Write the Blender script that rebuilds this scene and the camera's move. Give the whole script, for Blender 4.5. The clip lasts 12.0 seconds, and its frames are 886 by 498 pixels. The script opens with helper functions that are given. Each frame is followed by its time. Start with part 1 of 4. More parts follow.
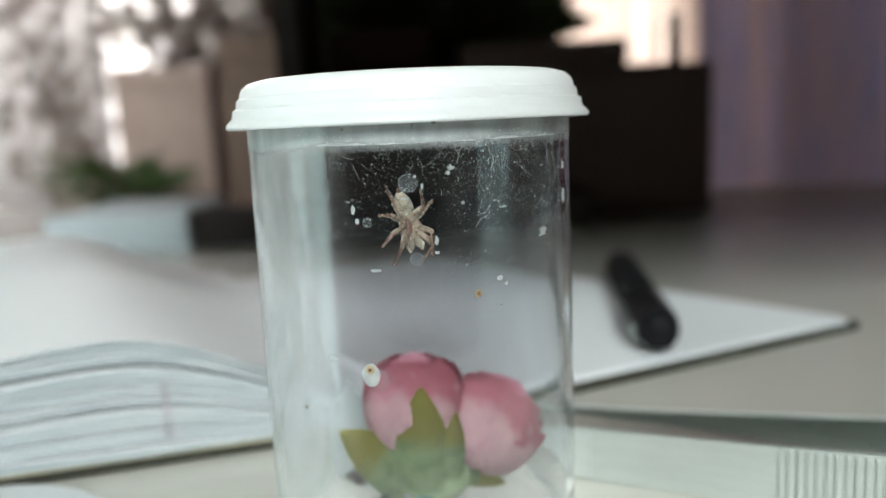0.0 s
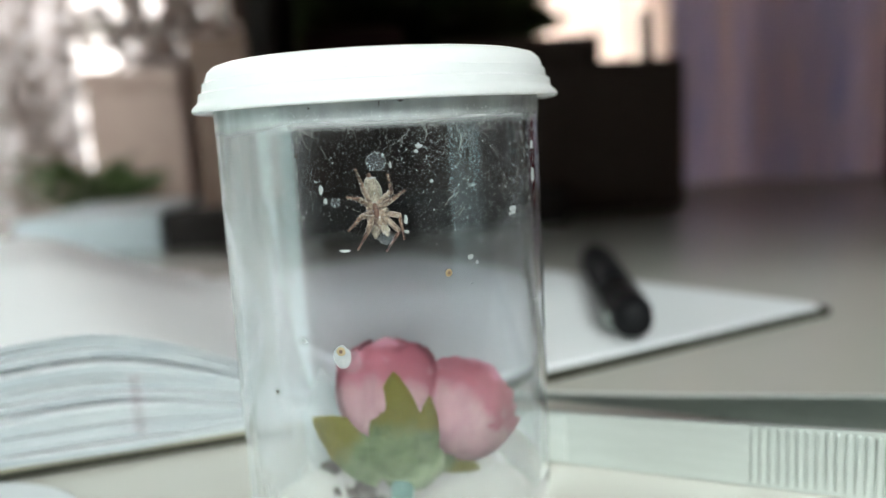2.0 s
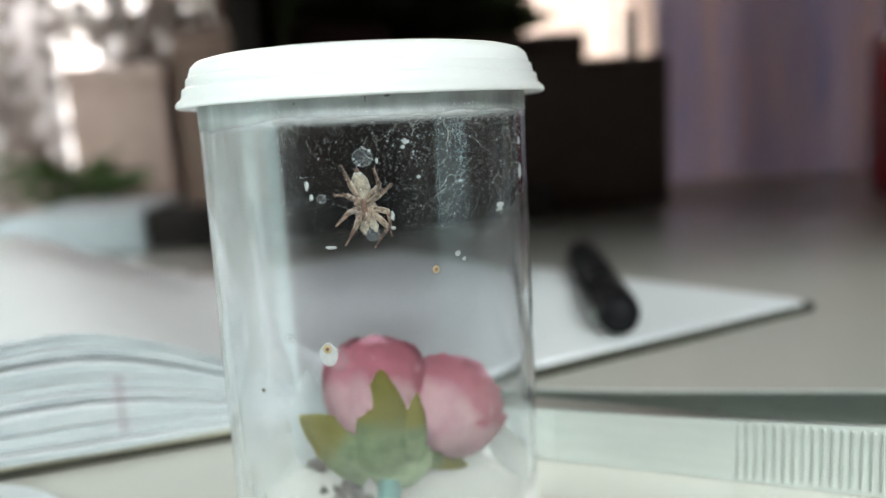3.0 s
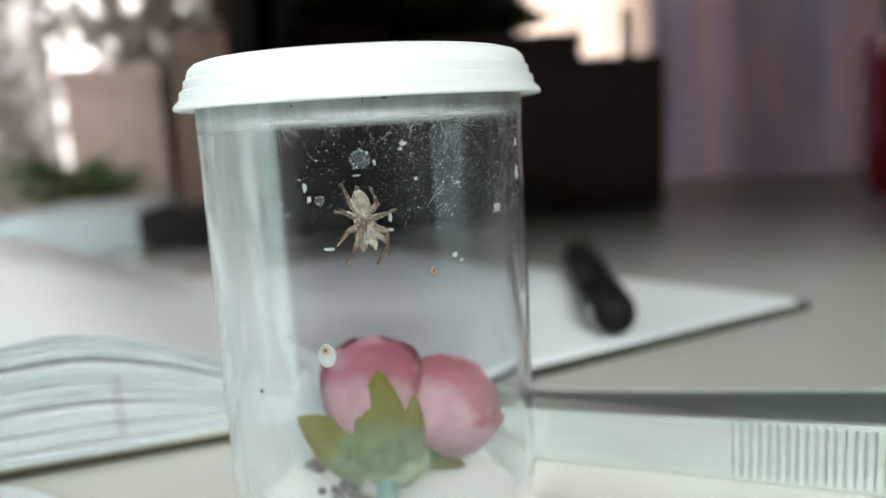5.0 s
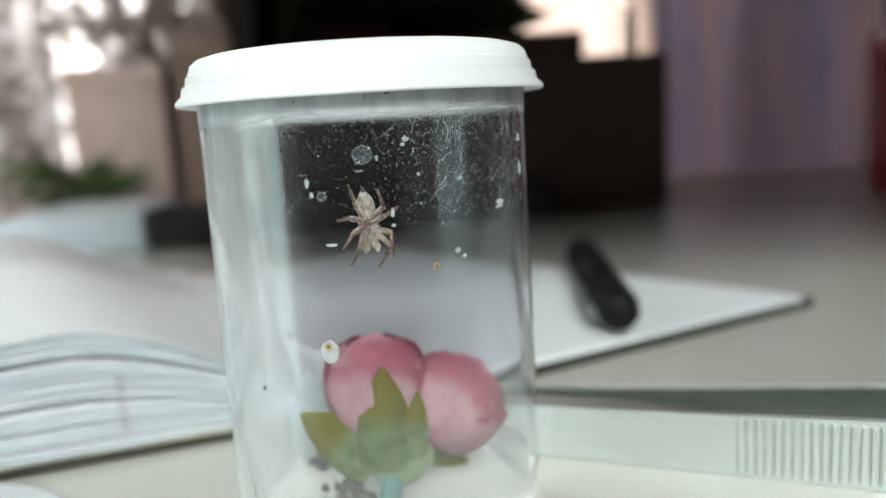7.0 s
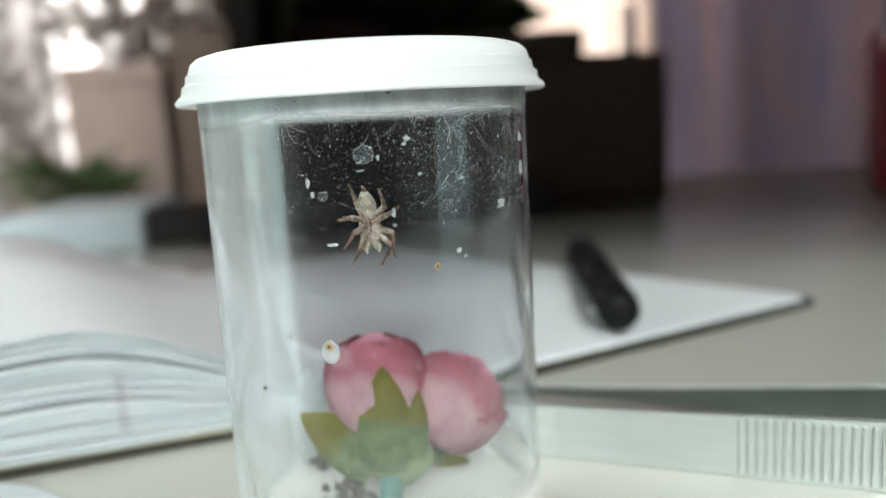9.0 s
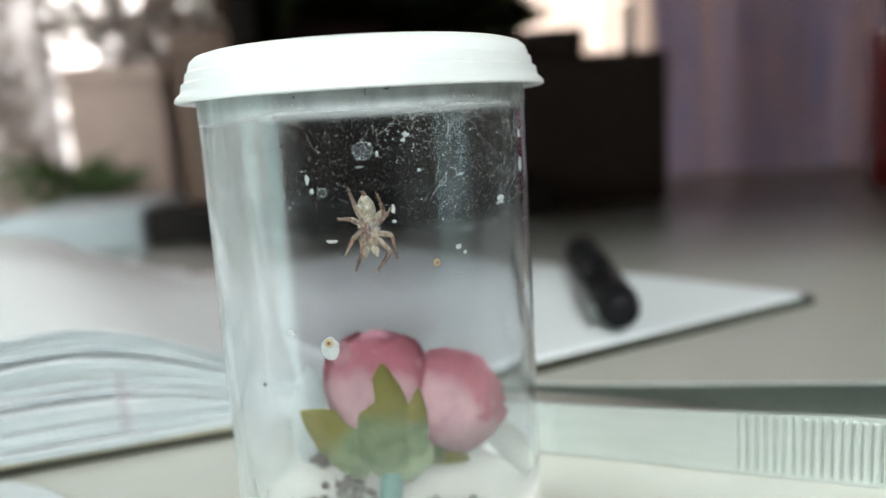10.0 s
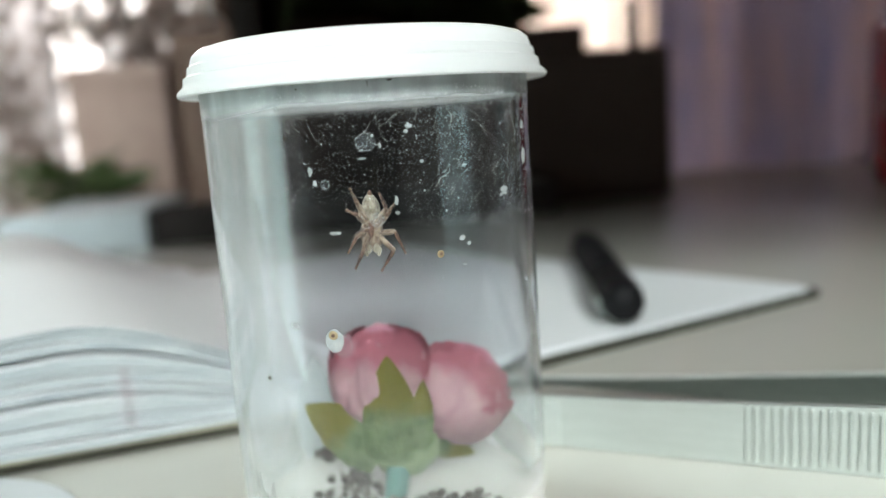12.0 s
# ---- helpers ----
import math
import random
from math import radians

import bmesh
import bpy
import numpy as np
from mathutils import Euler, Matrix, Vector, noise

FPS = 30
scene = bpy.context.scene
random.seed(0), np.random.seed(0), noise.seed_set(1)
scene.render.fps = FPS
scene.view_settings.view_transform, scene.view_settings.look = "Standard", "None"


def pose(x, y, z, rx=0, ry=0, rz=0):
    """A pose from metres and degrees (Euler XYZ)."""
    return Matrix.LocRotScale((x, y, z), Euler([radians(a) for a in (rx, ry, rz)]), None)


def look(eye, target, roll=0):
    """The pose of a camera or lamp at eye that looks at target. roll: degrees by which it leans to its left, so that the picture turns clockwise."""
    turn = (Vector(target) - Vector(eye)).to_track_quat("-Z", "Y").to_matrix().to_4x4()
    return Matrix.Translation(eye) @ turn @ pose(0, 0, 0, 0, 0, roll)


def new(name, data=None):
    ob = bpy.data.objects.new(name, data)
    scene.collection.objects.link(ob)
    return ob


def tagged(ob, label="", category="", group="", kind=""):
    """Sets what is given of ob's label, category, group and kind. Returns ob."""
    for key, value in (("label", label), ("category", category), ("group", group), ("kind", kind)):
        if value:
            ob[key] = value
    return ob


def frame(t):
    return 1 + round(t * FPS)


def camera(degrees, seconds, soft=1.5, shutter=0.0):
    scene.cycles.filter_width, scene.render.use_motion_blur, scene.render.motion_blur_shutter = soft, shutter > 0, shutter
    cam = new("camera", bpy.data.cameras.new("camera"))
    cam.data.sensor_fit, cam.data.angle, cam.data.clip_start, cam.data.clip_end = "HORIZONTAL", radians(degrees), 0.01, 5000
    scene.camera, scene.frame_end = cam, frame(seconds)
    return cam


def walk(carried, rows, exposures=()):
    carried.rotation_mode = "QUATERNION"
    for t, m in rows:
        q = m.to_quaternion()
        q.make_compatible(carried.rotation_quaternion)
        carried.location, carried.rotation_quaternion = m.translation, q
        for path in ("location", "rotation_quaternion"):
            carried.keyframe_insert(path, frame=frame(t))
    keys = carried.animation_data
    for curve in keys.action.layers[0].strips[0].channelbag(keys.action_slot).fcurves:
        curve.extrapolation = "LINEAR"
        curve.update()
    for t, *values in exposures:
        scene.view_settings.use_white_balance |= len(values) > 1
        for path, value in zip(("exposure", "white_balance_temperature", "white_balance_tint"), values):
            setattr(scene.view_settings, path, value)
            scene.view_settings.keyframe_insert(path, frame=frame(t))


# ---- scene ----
# ---------------------------------------------------------------- camera
# Rows: seconds, eye, then turn to the left, pitch and lean in degrees.
cam = camera(60.0, 12.0, soft=1.3)
cam.data.dof.use_dof = True
cam.data.dof.focus_distance = 0.103
cam.data.dof.aperture_fstop = 10.0
PATH = [
    (0, -0.00077, -0.12328, 0.06811, -2.446, -9.448, -2.551),
    (0.5, -0.00049, -0.12325, 0.06766, -2.451, -9.333, -2.654),
    (1, -0.00031, -0.12369, 0.06753, -2.557, -9.387, -2.725),
    (1.5, 0.00030, -0.12393, 0.06642, -3.164, -9.345, -2.945),
    (2, 0.00015, -0.12340, 0.06489, -4.122, -9.307, -3.161),
    (2.5, -0.00004, -0.12278, 0.06442, -4.858, -9.414, -3.298),
    (3, 0.00003, -0.12274, 0.06461, -5.174, -9.535, -3.155),
    (5, -0.00016, -0.12319, 0.06493, -5.457, -9.588, -3.267),
    (5.5, -0.00003, -0.12307, 0.06476, -5.375, -9.581, -3.248),
    (6, -0.00001, -0.12321, 0.06467, -5.226, -9.578, -3.407),
    (6.5, -0.00001, -0.12303, 0.06432, -5.203, -9.550, -3.520),
    (7, -0.00013, -0.12300, 0.06443, -5.224, -9.636, -3.477),
    (9, -0.00039, -0.12262, 0.06458, -5.297, -9.744, -3.384),
    (9.5, -0.00029, -0.12263, 0.06418, -5.274, -9.675, -3.476),
    (10, -0.00029, -0.12273, 0.06404, -5.262, -9.721, -3.527),
    (10.5, -0.00030, -0.12259, 0.06359, -5.198, -9.673, -3.726),
    (11, -0.00030, -0.12275, 0.06341, -5.116, -9.736, -3.784),
    (11.5, -0.00031, -0.12277, 0.06320, -5.037, -9.807, -3.827),
    (12, -0.00032, -0.12272, 0.06300, -4.956, -9.765, -4.033),
]
walk(cam, [(t, pose(x, y, z, 90 + pitch, 0, yaw) @ pose(0, 0, 0, 0, 0, lean)) for t, x, y, z, yaw, pitch, lean in PATH],
     exposures=((0.0, 0.16, 6500, 10), (2.0, 0.30, 6500, 10), (12.0, 0.32, 6500, 10)))

# ---------------------------------------------------------------- daylight
world = bpy.data.worlds.new("daylight")
scene.world = world
world.use_nodes = True
sky = world.node_tree.nodes.new("ShaderNodeTexSky")
sky.sky_type, sky.sun_disc = "NISHITA", False
sky.sun_elevation, sky.sun_rotation = radians(38), radians(95)
back = world.node_tree.nodes["Background"]
back.inputs["Strength"].default_value = 0.12
world.node_tree.links.new(sky.outputs[0], back.inputs["Color"])


def window_light(name, m, w, h, watts, colour):
    data = bpy.data.lights.new(name, "AREA")
    data.shape, data.size, data.size_y, data.energy, data.color = "RECTANGLE", w, h, watts, colour
    ob = new(name, data)
    ob.matrix_world = m
    return ob


# the window behind the camera, and the two in the wall behind the desk
window_light("window_light_front", look((0.0, -1.62, 1.15), (0.0, 0.0, 1.15)), 0.82, 1.04, 43.0, (0.92, 0.99, 0.97))
window_light("window_light_back", look((-0.51, 1.11, 0.52), (-0.51, 0.0, 0.52)), 0.54, 0.34, 5.0, (1.0, 0.93, 0.90))
window_light("window_light_back_two", look((0.22, 1.11, 0.20), (0.22, 0.0, 0.20)), 0.36, 0.28, 2.7, (1.0, 0.89, 0.80))


# ---------------------------------------------------------------- materials
def mat(name, colour, second=None, rough=0.5, metal=0.0, scale=40.0, stretch=(1, 1, 1), bump=0.0, bump_scale=None,
        spread=0.5, clear=0.0, tip=None, tip_from=0.7, coat=0.0, sheen=0.0, sub=0.0, sub_scale=0.002, thin=0.0, transmit=0.0, ior=1.45, spec=0.5, vary=0.08, coat_rough=0.05):
    """A Principled material whose colour wanders between two tones at two scales, with fine relief."""
    m = bpy.data.materials.new(name)
    m.use_nodes = True
    nt = m.node_tree
    n, link = nt.nodes, nt.links.new
    p = n["Principled BSDF"]
    second = second or tuple(c * 0.82 for c in colour)
    tc, mp = n.new("ShaderNodeTexCoord"), n.new("ShaderNodeMapping")
    mp.inputs["Scale"].default_value = stretch
    link(tc.outputs["Object"], mp.inputs["Vector"])
    a, b = n.new("ShaderNodeTexNoise"), n.new("ShaderNodeTexNoise")
    for node, s in ((a, scale), (b, scale * 7.3)):
        node.inputs["Scale"].default_value, node.inputs["Detail"].default_value = s, 5.0
        link(mp.outputs[0], node.inputs["Vector"])
    both = n.new("ShaderNodeMix")
    both.inputs["Factor"].default_value = 0.4
    link(a.outputs["Fac"], both.inputs["A"])
    link(b.outputs["Fac"], both.inputs["B"])
    ramp = n.new("ShaderNodeValToRGB")
    ramp.color_ramp.elements[0].position, ramp.color_ramp.elements[1].position = 0.5 - spread * 0.4, 0.5 + spread * 0.4
    ramp.color_ramp.elements[0].color, ramp.color_ramp.elements[1].color = (*second, 1), (*colour, 1)
    link(both.outputs["Result"], ramp.inputs["Fac"])
    paint = ramp.outputs[0]
    if tip:
        rim, rise, wob, mixc = n.new("ShaderNodeAttribute"), n.new("ShaderNodeMapRange"), n.new("ShaderNodeMath"), n.new("ShaderNodeMix")
        rim.attribute_name = "edge"
        wob.operation, wob.inputs[1].default_value = "MULTIPLY_ADD", 0.55
        link(both.outputs["Result"], wob.inputs[0])
        link(rim.outputs["Fac"], wob.inputs[2])
        rise.inputs["From Min"].default_value, rise.inputs["From Max"].default_value = tip_from + 0.20, tip_from + 0.36
        link(wob.outputs[0], rise.inputs["Value"])
        mixc.data_type = "RGBA"
        link(rise.outputs[0], mixc.inputs[0])
        link(paint, mixc.inputs[6])
        mixc.inputs[7].default_value = (*tip, 1)
        paint = mixc.outputs[2]
    link(paint, p.inputs["Base Color"])
    rr = n.new("ShaderNodeMapRange")
    rr.inputs["To Min"].default_value, rr.inputs["To Max"].default_value = max(0.02, rough - vary), min(1, rough + vary)
    link(b.outputs["Fac"], rr.inputs["Value"])
    link(rr.outputs[0], p.inputs["Roughness"])
    p.inputs["Metallic"].default_value, p.inputs["Coat Weight"].default_value = metal, coat
    p.inputs["Coat Roughness"].default_value = coat_rough
    p.inputs["Sheen Weight"].default_value, p.inputs["IOR"].default_value = sheen, ior
    p.inputs["Transmission Weight"].default_value, p.inputs["Specular IOR Level"].default_value = transmit, spec
    if sub:
        p.inputs["Subsurface Weight"].default_value, p.inputs["Subsurface Scale"].default_value = sub, sub_scale
        p.inputs["Subsurface Radius"].default_value = (1, 1, 1)
    if bump:
        bn, bt = n.new("ShaderNodeBump"), n.new("ShaderNodeTexNoise")
        bt.inputs["Scale"].default_value, bt.inputs["Detail"].default_value = bump_scale or scale * 9, 4.0
        link(mp.outputs[0], bt.inputs["Vector"])
        link(bt.outputs["Fac"], bn.inputs["Height"])
        bn.inputs["Strength"].default_value, bn.inputs["Distance"].default_value = bump, 0.0006
        link(bn.outputs[0], p.inputs["Normal"])
    if clear:
        out, mix, tr = n["Material Output"], n.new("ShaderNodeMixShader"), n.new("ShaderNodeBsdfTransparent")
        mix.inputs[0].default_value = clear
        link(p.outputs[0], mix.inputs[1])
        link(tr.outputs[0], mix.inputs[2])
        link(mix.outputs[0], out.inputs["Surface"])
    if thin:
        out, mix, tr = n["Material Output"], n.new("ShaderNodeMixShader"), n.new("ShaderNodeBsdfTranslucent")
        link(paint, tr.inputs["Color"])
        mix.inputs[0].default_value = thin
        link(p.outputs[0], mix.inputs[1])
        link(tr.outputs[0], mix.inputs[2])
        link(mix.outputs[0], out.inputs["Surface"])
    return m


def glow(name, colour, strength):
    m = bpy.data.materials.new(name)
    m.use_nodes = True
    p = m.node_tree.nodes["Principled BSDF"]
    p.inputs["Base Color"].default_value = (0, 0, 0, 1)
    p.inputs["Emission Color"].default_value, p.inputs["Emission Strength"].default_value = (*colour, 1), strength
    return m


def jar_plastic():
    """Clear thin plastic with a film of dust, dried splashes and a painted milky haze."""
    m = bpy.data.materials.new("clear_plastic")
    m.use_nodes = True
    nt = m.node_tree
    n, link = nt.nodes, nt.links.new
    p, out = n["Principled BSDF"], n["Material Output"]
    p.inputs["Base Color"].default_value = (0.89, 0.905, 0.93, 1)
    p.inputs["Transmission Weight"].default_value, p.inputs["Roughness"].default_value, p.inputs["IOR"].default_value = 1, 0.02, 1.49
    tc, mp = n.new("ShaderNodeTexCoord"), n.new("ShaderNodeMapping")
    mp.inputs["Scale"].default_value = (1, 1, 0.12)
    link(tc.outputs["Object"], mp.inputs["Vector"])
    streak, film, fleck = n.new("ShaderNodeTexNoise"), n.new("ShaderNodeTexNoise"), n.new("ShaderNodeTexNoise")
    streak.inputs["Scale"].default_value, streak.inputs["Detail"].default_value = 160, 3
    film.inputs["Scale"].default_value, film.inputs["Detail"].default_value = 120, 6
    fleck.inputs["Scale"].default_value, fleck.inputs["Detail"].default_value = 1600, 3
    link(mp.outputs[0], streak.inputs["Vector"])
    link(tc.outputs["Object"], film.inputs["Vector"])
    link(tc.outputs["Object"], fleck.inputs["Vector"])
    bump = n.new("ShaderNodeBump")
    bump.inputs["Strength"].default_value, bump.inputs["Distance"].default_value = 0.06, 0.0005
    link(streak.outputs["Fac"], bump.inputs["Height"])
    link(bump.outputs[0], p.inputs["Normal"])
    fr, kr, add, grow = n.new("ShaderNodeMapRange"), n.new("ShaderNodeMapRange"), n.new("ShaderNodeMath"), n.new("ShaderNodeMath")
    for k, v in (("From Min", 0.35), ("From Max", 0.75), ("To Min", 0.0005), ("To Max", 0.0045)):
        fr.inputs[k].default_value = v
    for k, v in (("From Min", 0.66), ("From Max", 0.74), ("To Min", 0.0), ("To Max", 0.12)):
        kr.inputs[k].default_value = v
    link(film.outputs["Fac"], fr.inputs["Value"])
    link(fleck.outputs["Fac"], kr.inputs["Value"])
    add.operation = "ADD"
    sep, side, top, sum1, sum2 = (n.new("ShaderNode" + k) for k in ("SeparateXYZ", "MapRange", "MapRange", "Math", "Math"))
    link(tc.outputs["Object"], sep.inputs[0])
    # painted haze: paler towards the left side, under the lid and low down
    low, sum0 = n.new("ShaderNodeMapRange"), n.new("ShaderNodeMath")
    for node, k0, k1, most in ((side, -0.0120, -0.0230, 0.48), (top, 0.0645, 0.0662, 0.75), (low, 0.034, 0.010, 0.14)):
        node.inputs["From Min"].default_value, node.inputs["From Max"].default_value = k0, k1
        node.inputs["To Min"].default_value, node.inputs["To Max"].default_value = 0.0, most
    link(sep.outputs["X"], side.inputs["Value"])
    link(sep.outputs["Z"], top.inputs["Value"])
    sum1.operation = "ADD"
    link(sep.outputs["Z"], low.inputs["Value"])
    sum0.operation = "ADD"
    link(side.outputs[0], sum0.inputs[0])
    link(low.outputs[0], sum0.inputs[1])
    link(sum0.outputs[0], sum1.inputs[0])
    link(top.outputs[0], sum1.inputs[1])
    sum2.operation = "MULTIPLY_ADD"   # the painted haze lies in streaks over the dust film
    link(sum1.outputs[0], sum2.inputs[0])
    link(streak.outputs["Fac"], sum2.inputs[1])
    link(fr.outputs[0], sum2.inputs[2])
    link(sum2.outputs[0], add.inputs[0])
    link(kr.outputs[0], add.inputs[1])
    # one pale scatter serves both the dust and the painted haze
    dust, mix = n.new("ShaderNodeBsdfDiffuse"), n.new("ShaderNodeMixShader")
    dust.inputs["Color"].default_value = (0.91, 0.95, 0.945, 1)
    dust_haze_through, both = n.new("ShaderNodeBsdfTranslucent"), n.new("ShaderNodeMixShader")
    dust_haze_through.inputs["Color"].default_value = (0.91, 0.95, 0.945, 1)
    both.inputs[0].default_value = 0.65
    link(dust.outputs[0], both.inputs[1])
    link(dust_haze_through.outputs[0], both.inputs[2])
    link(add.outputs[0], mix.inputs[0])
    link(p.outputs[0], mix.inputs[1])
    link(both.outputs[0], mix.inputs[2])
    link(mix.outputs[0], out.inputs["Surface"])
    return m


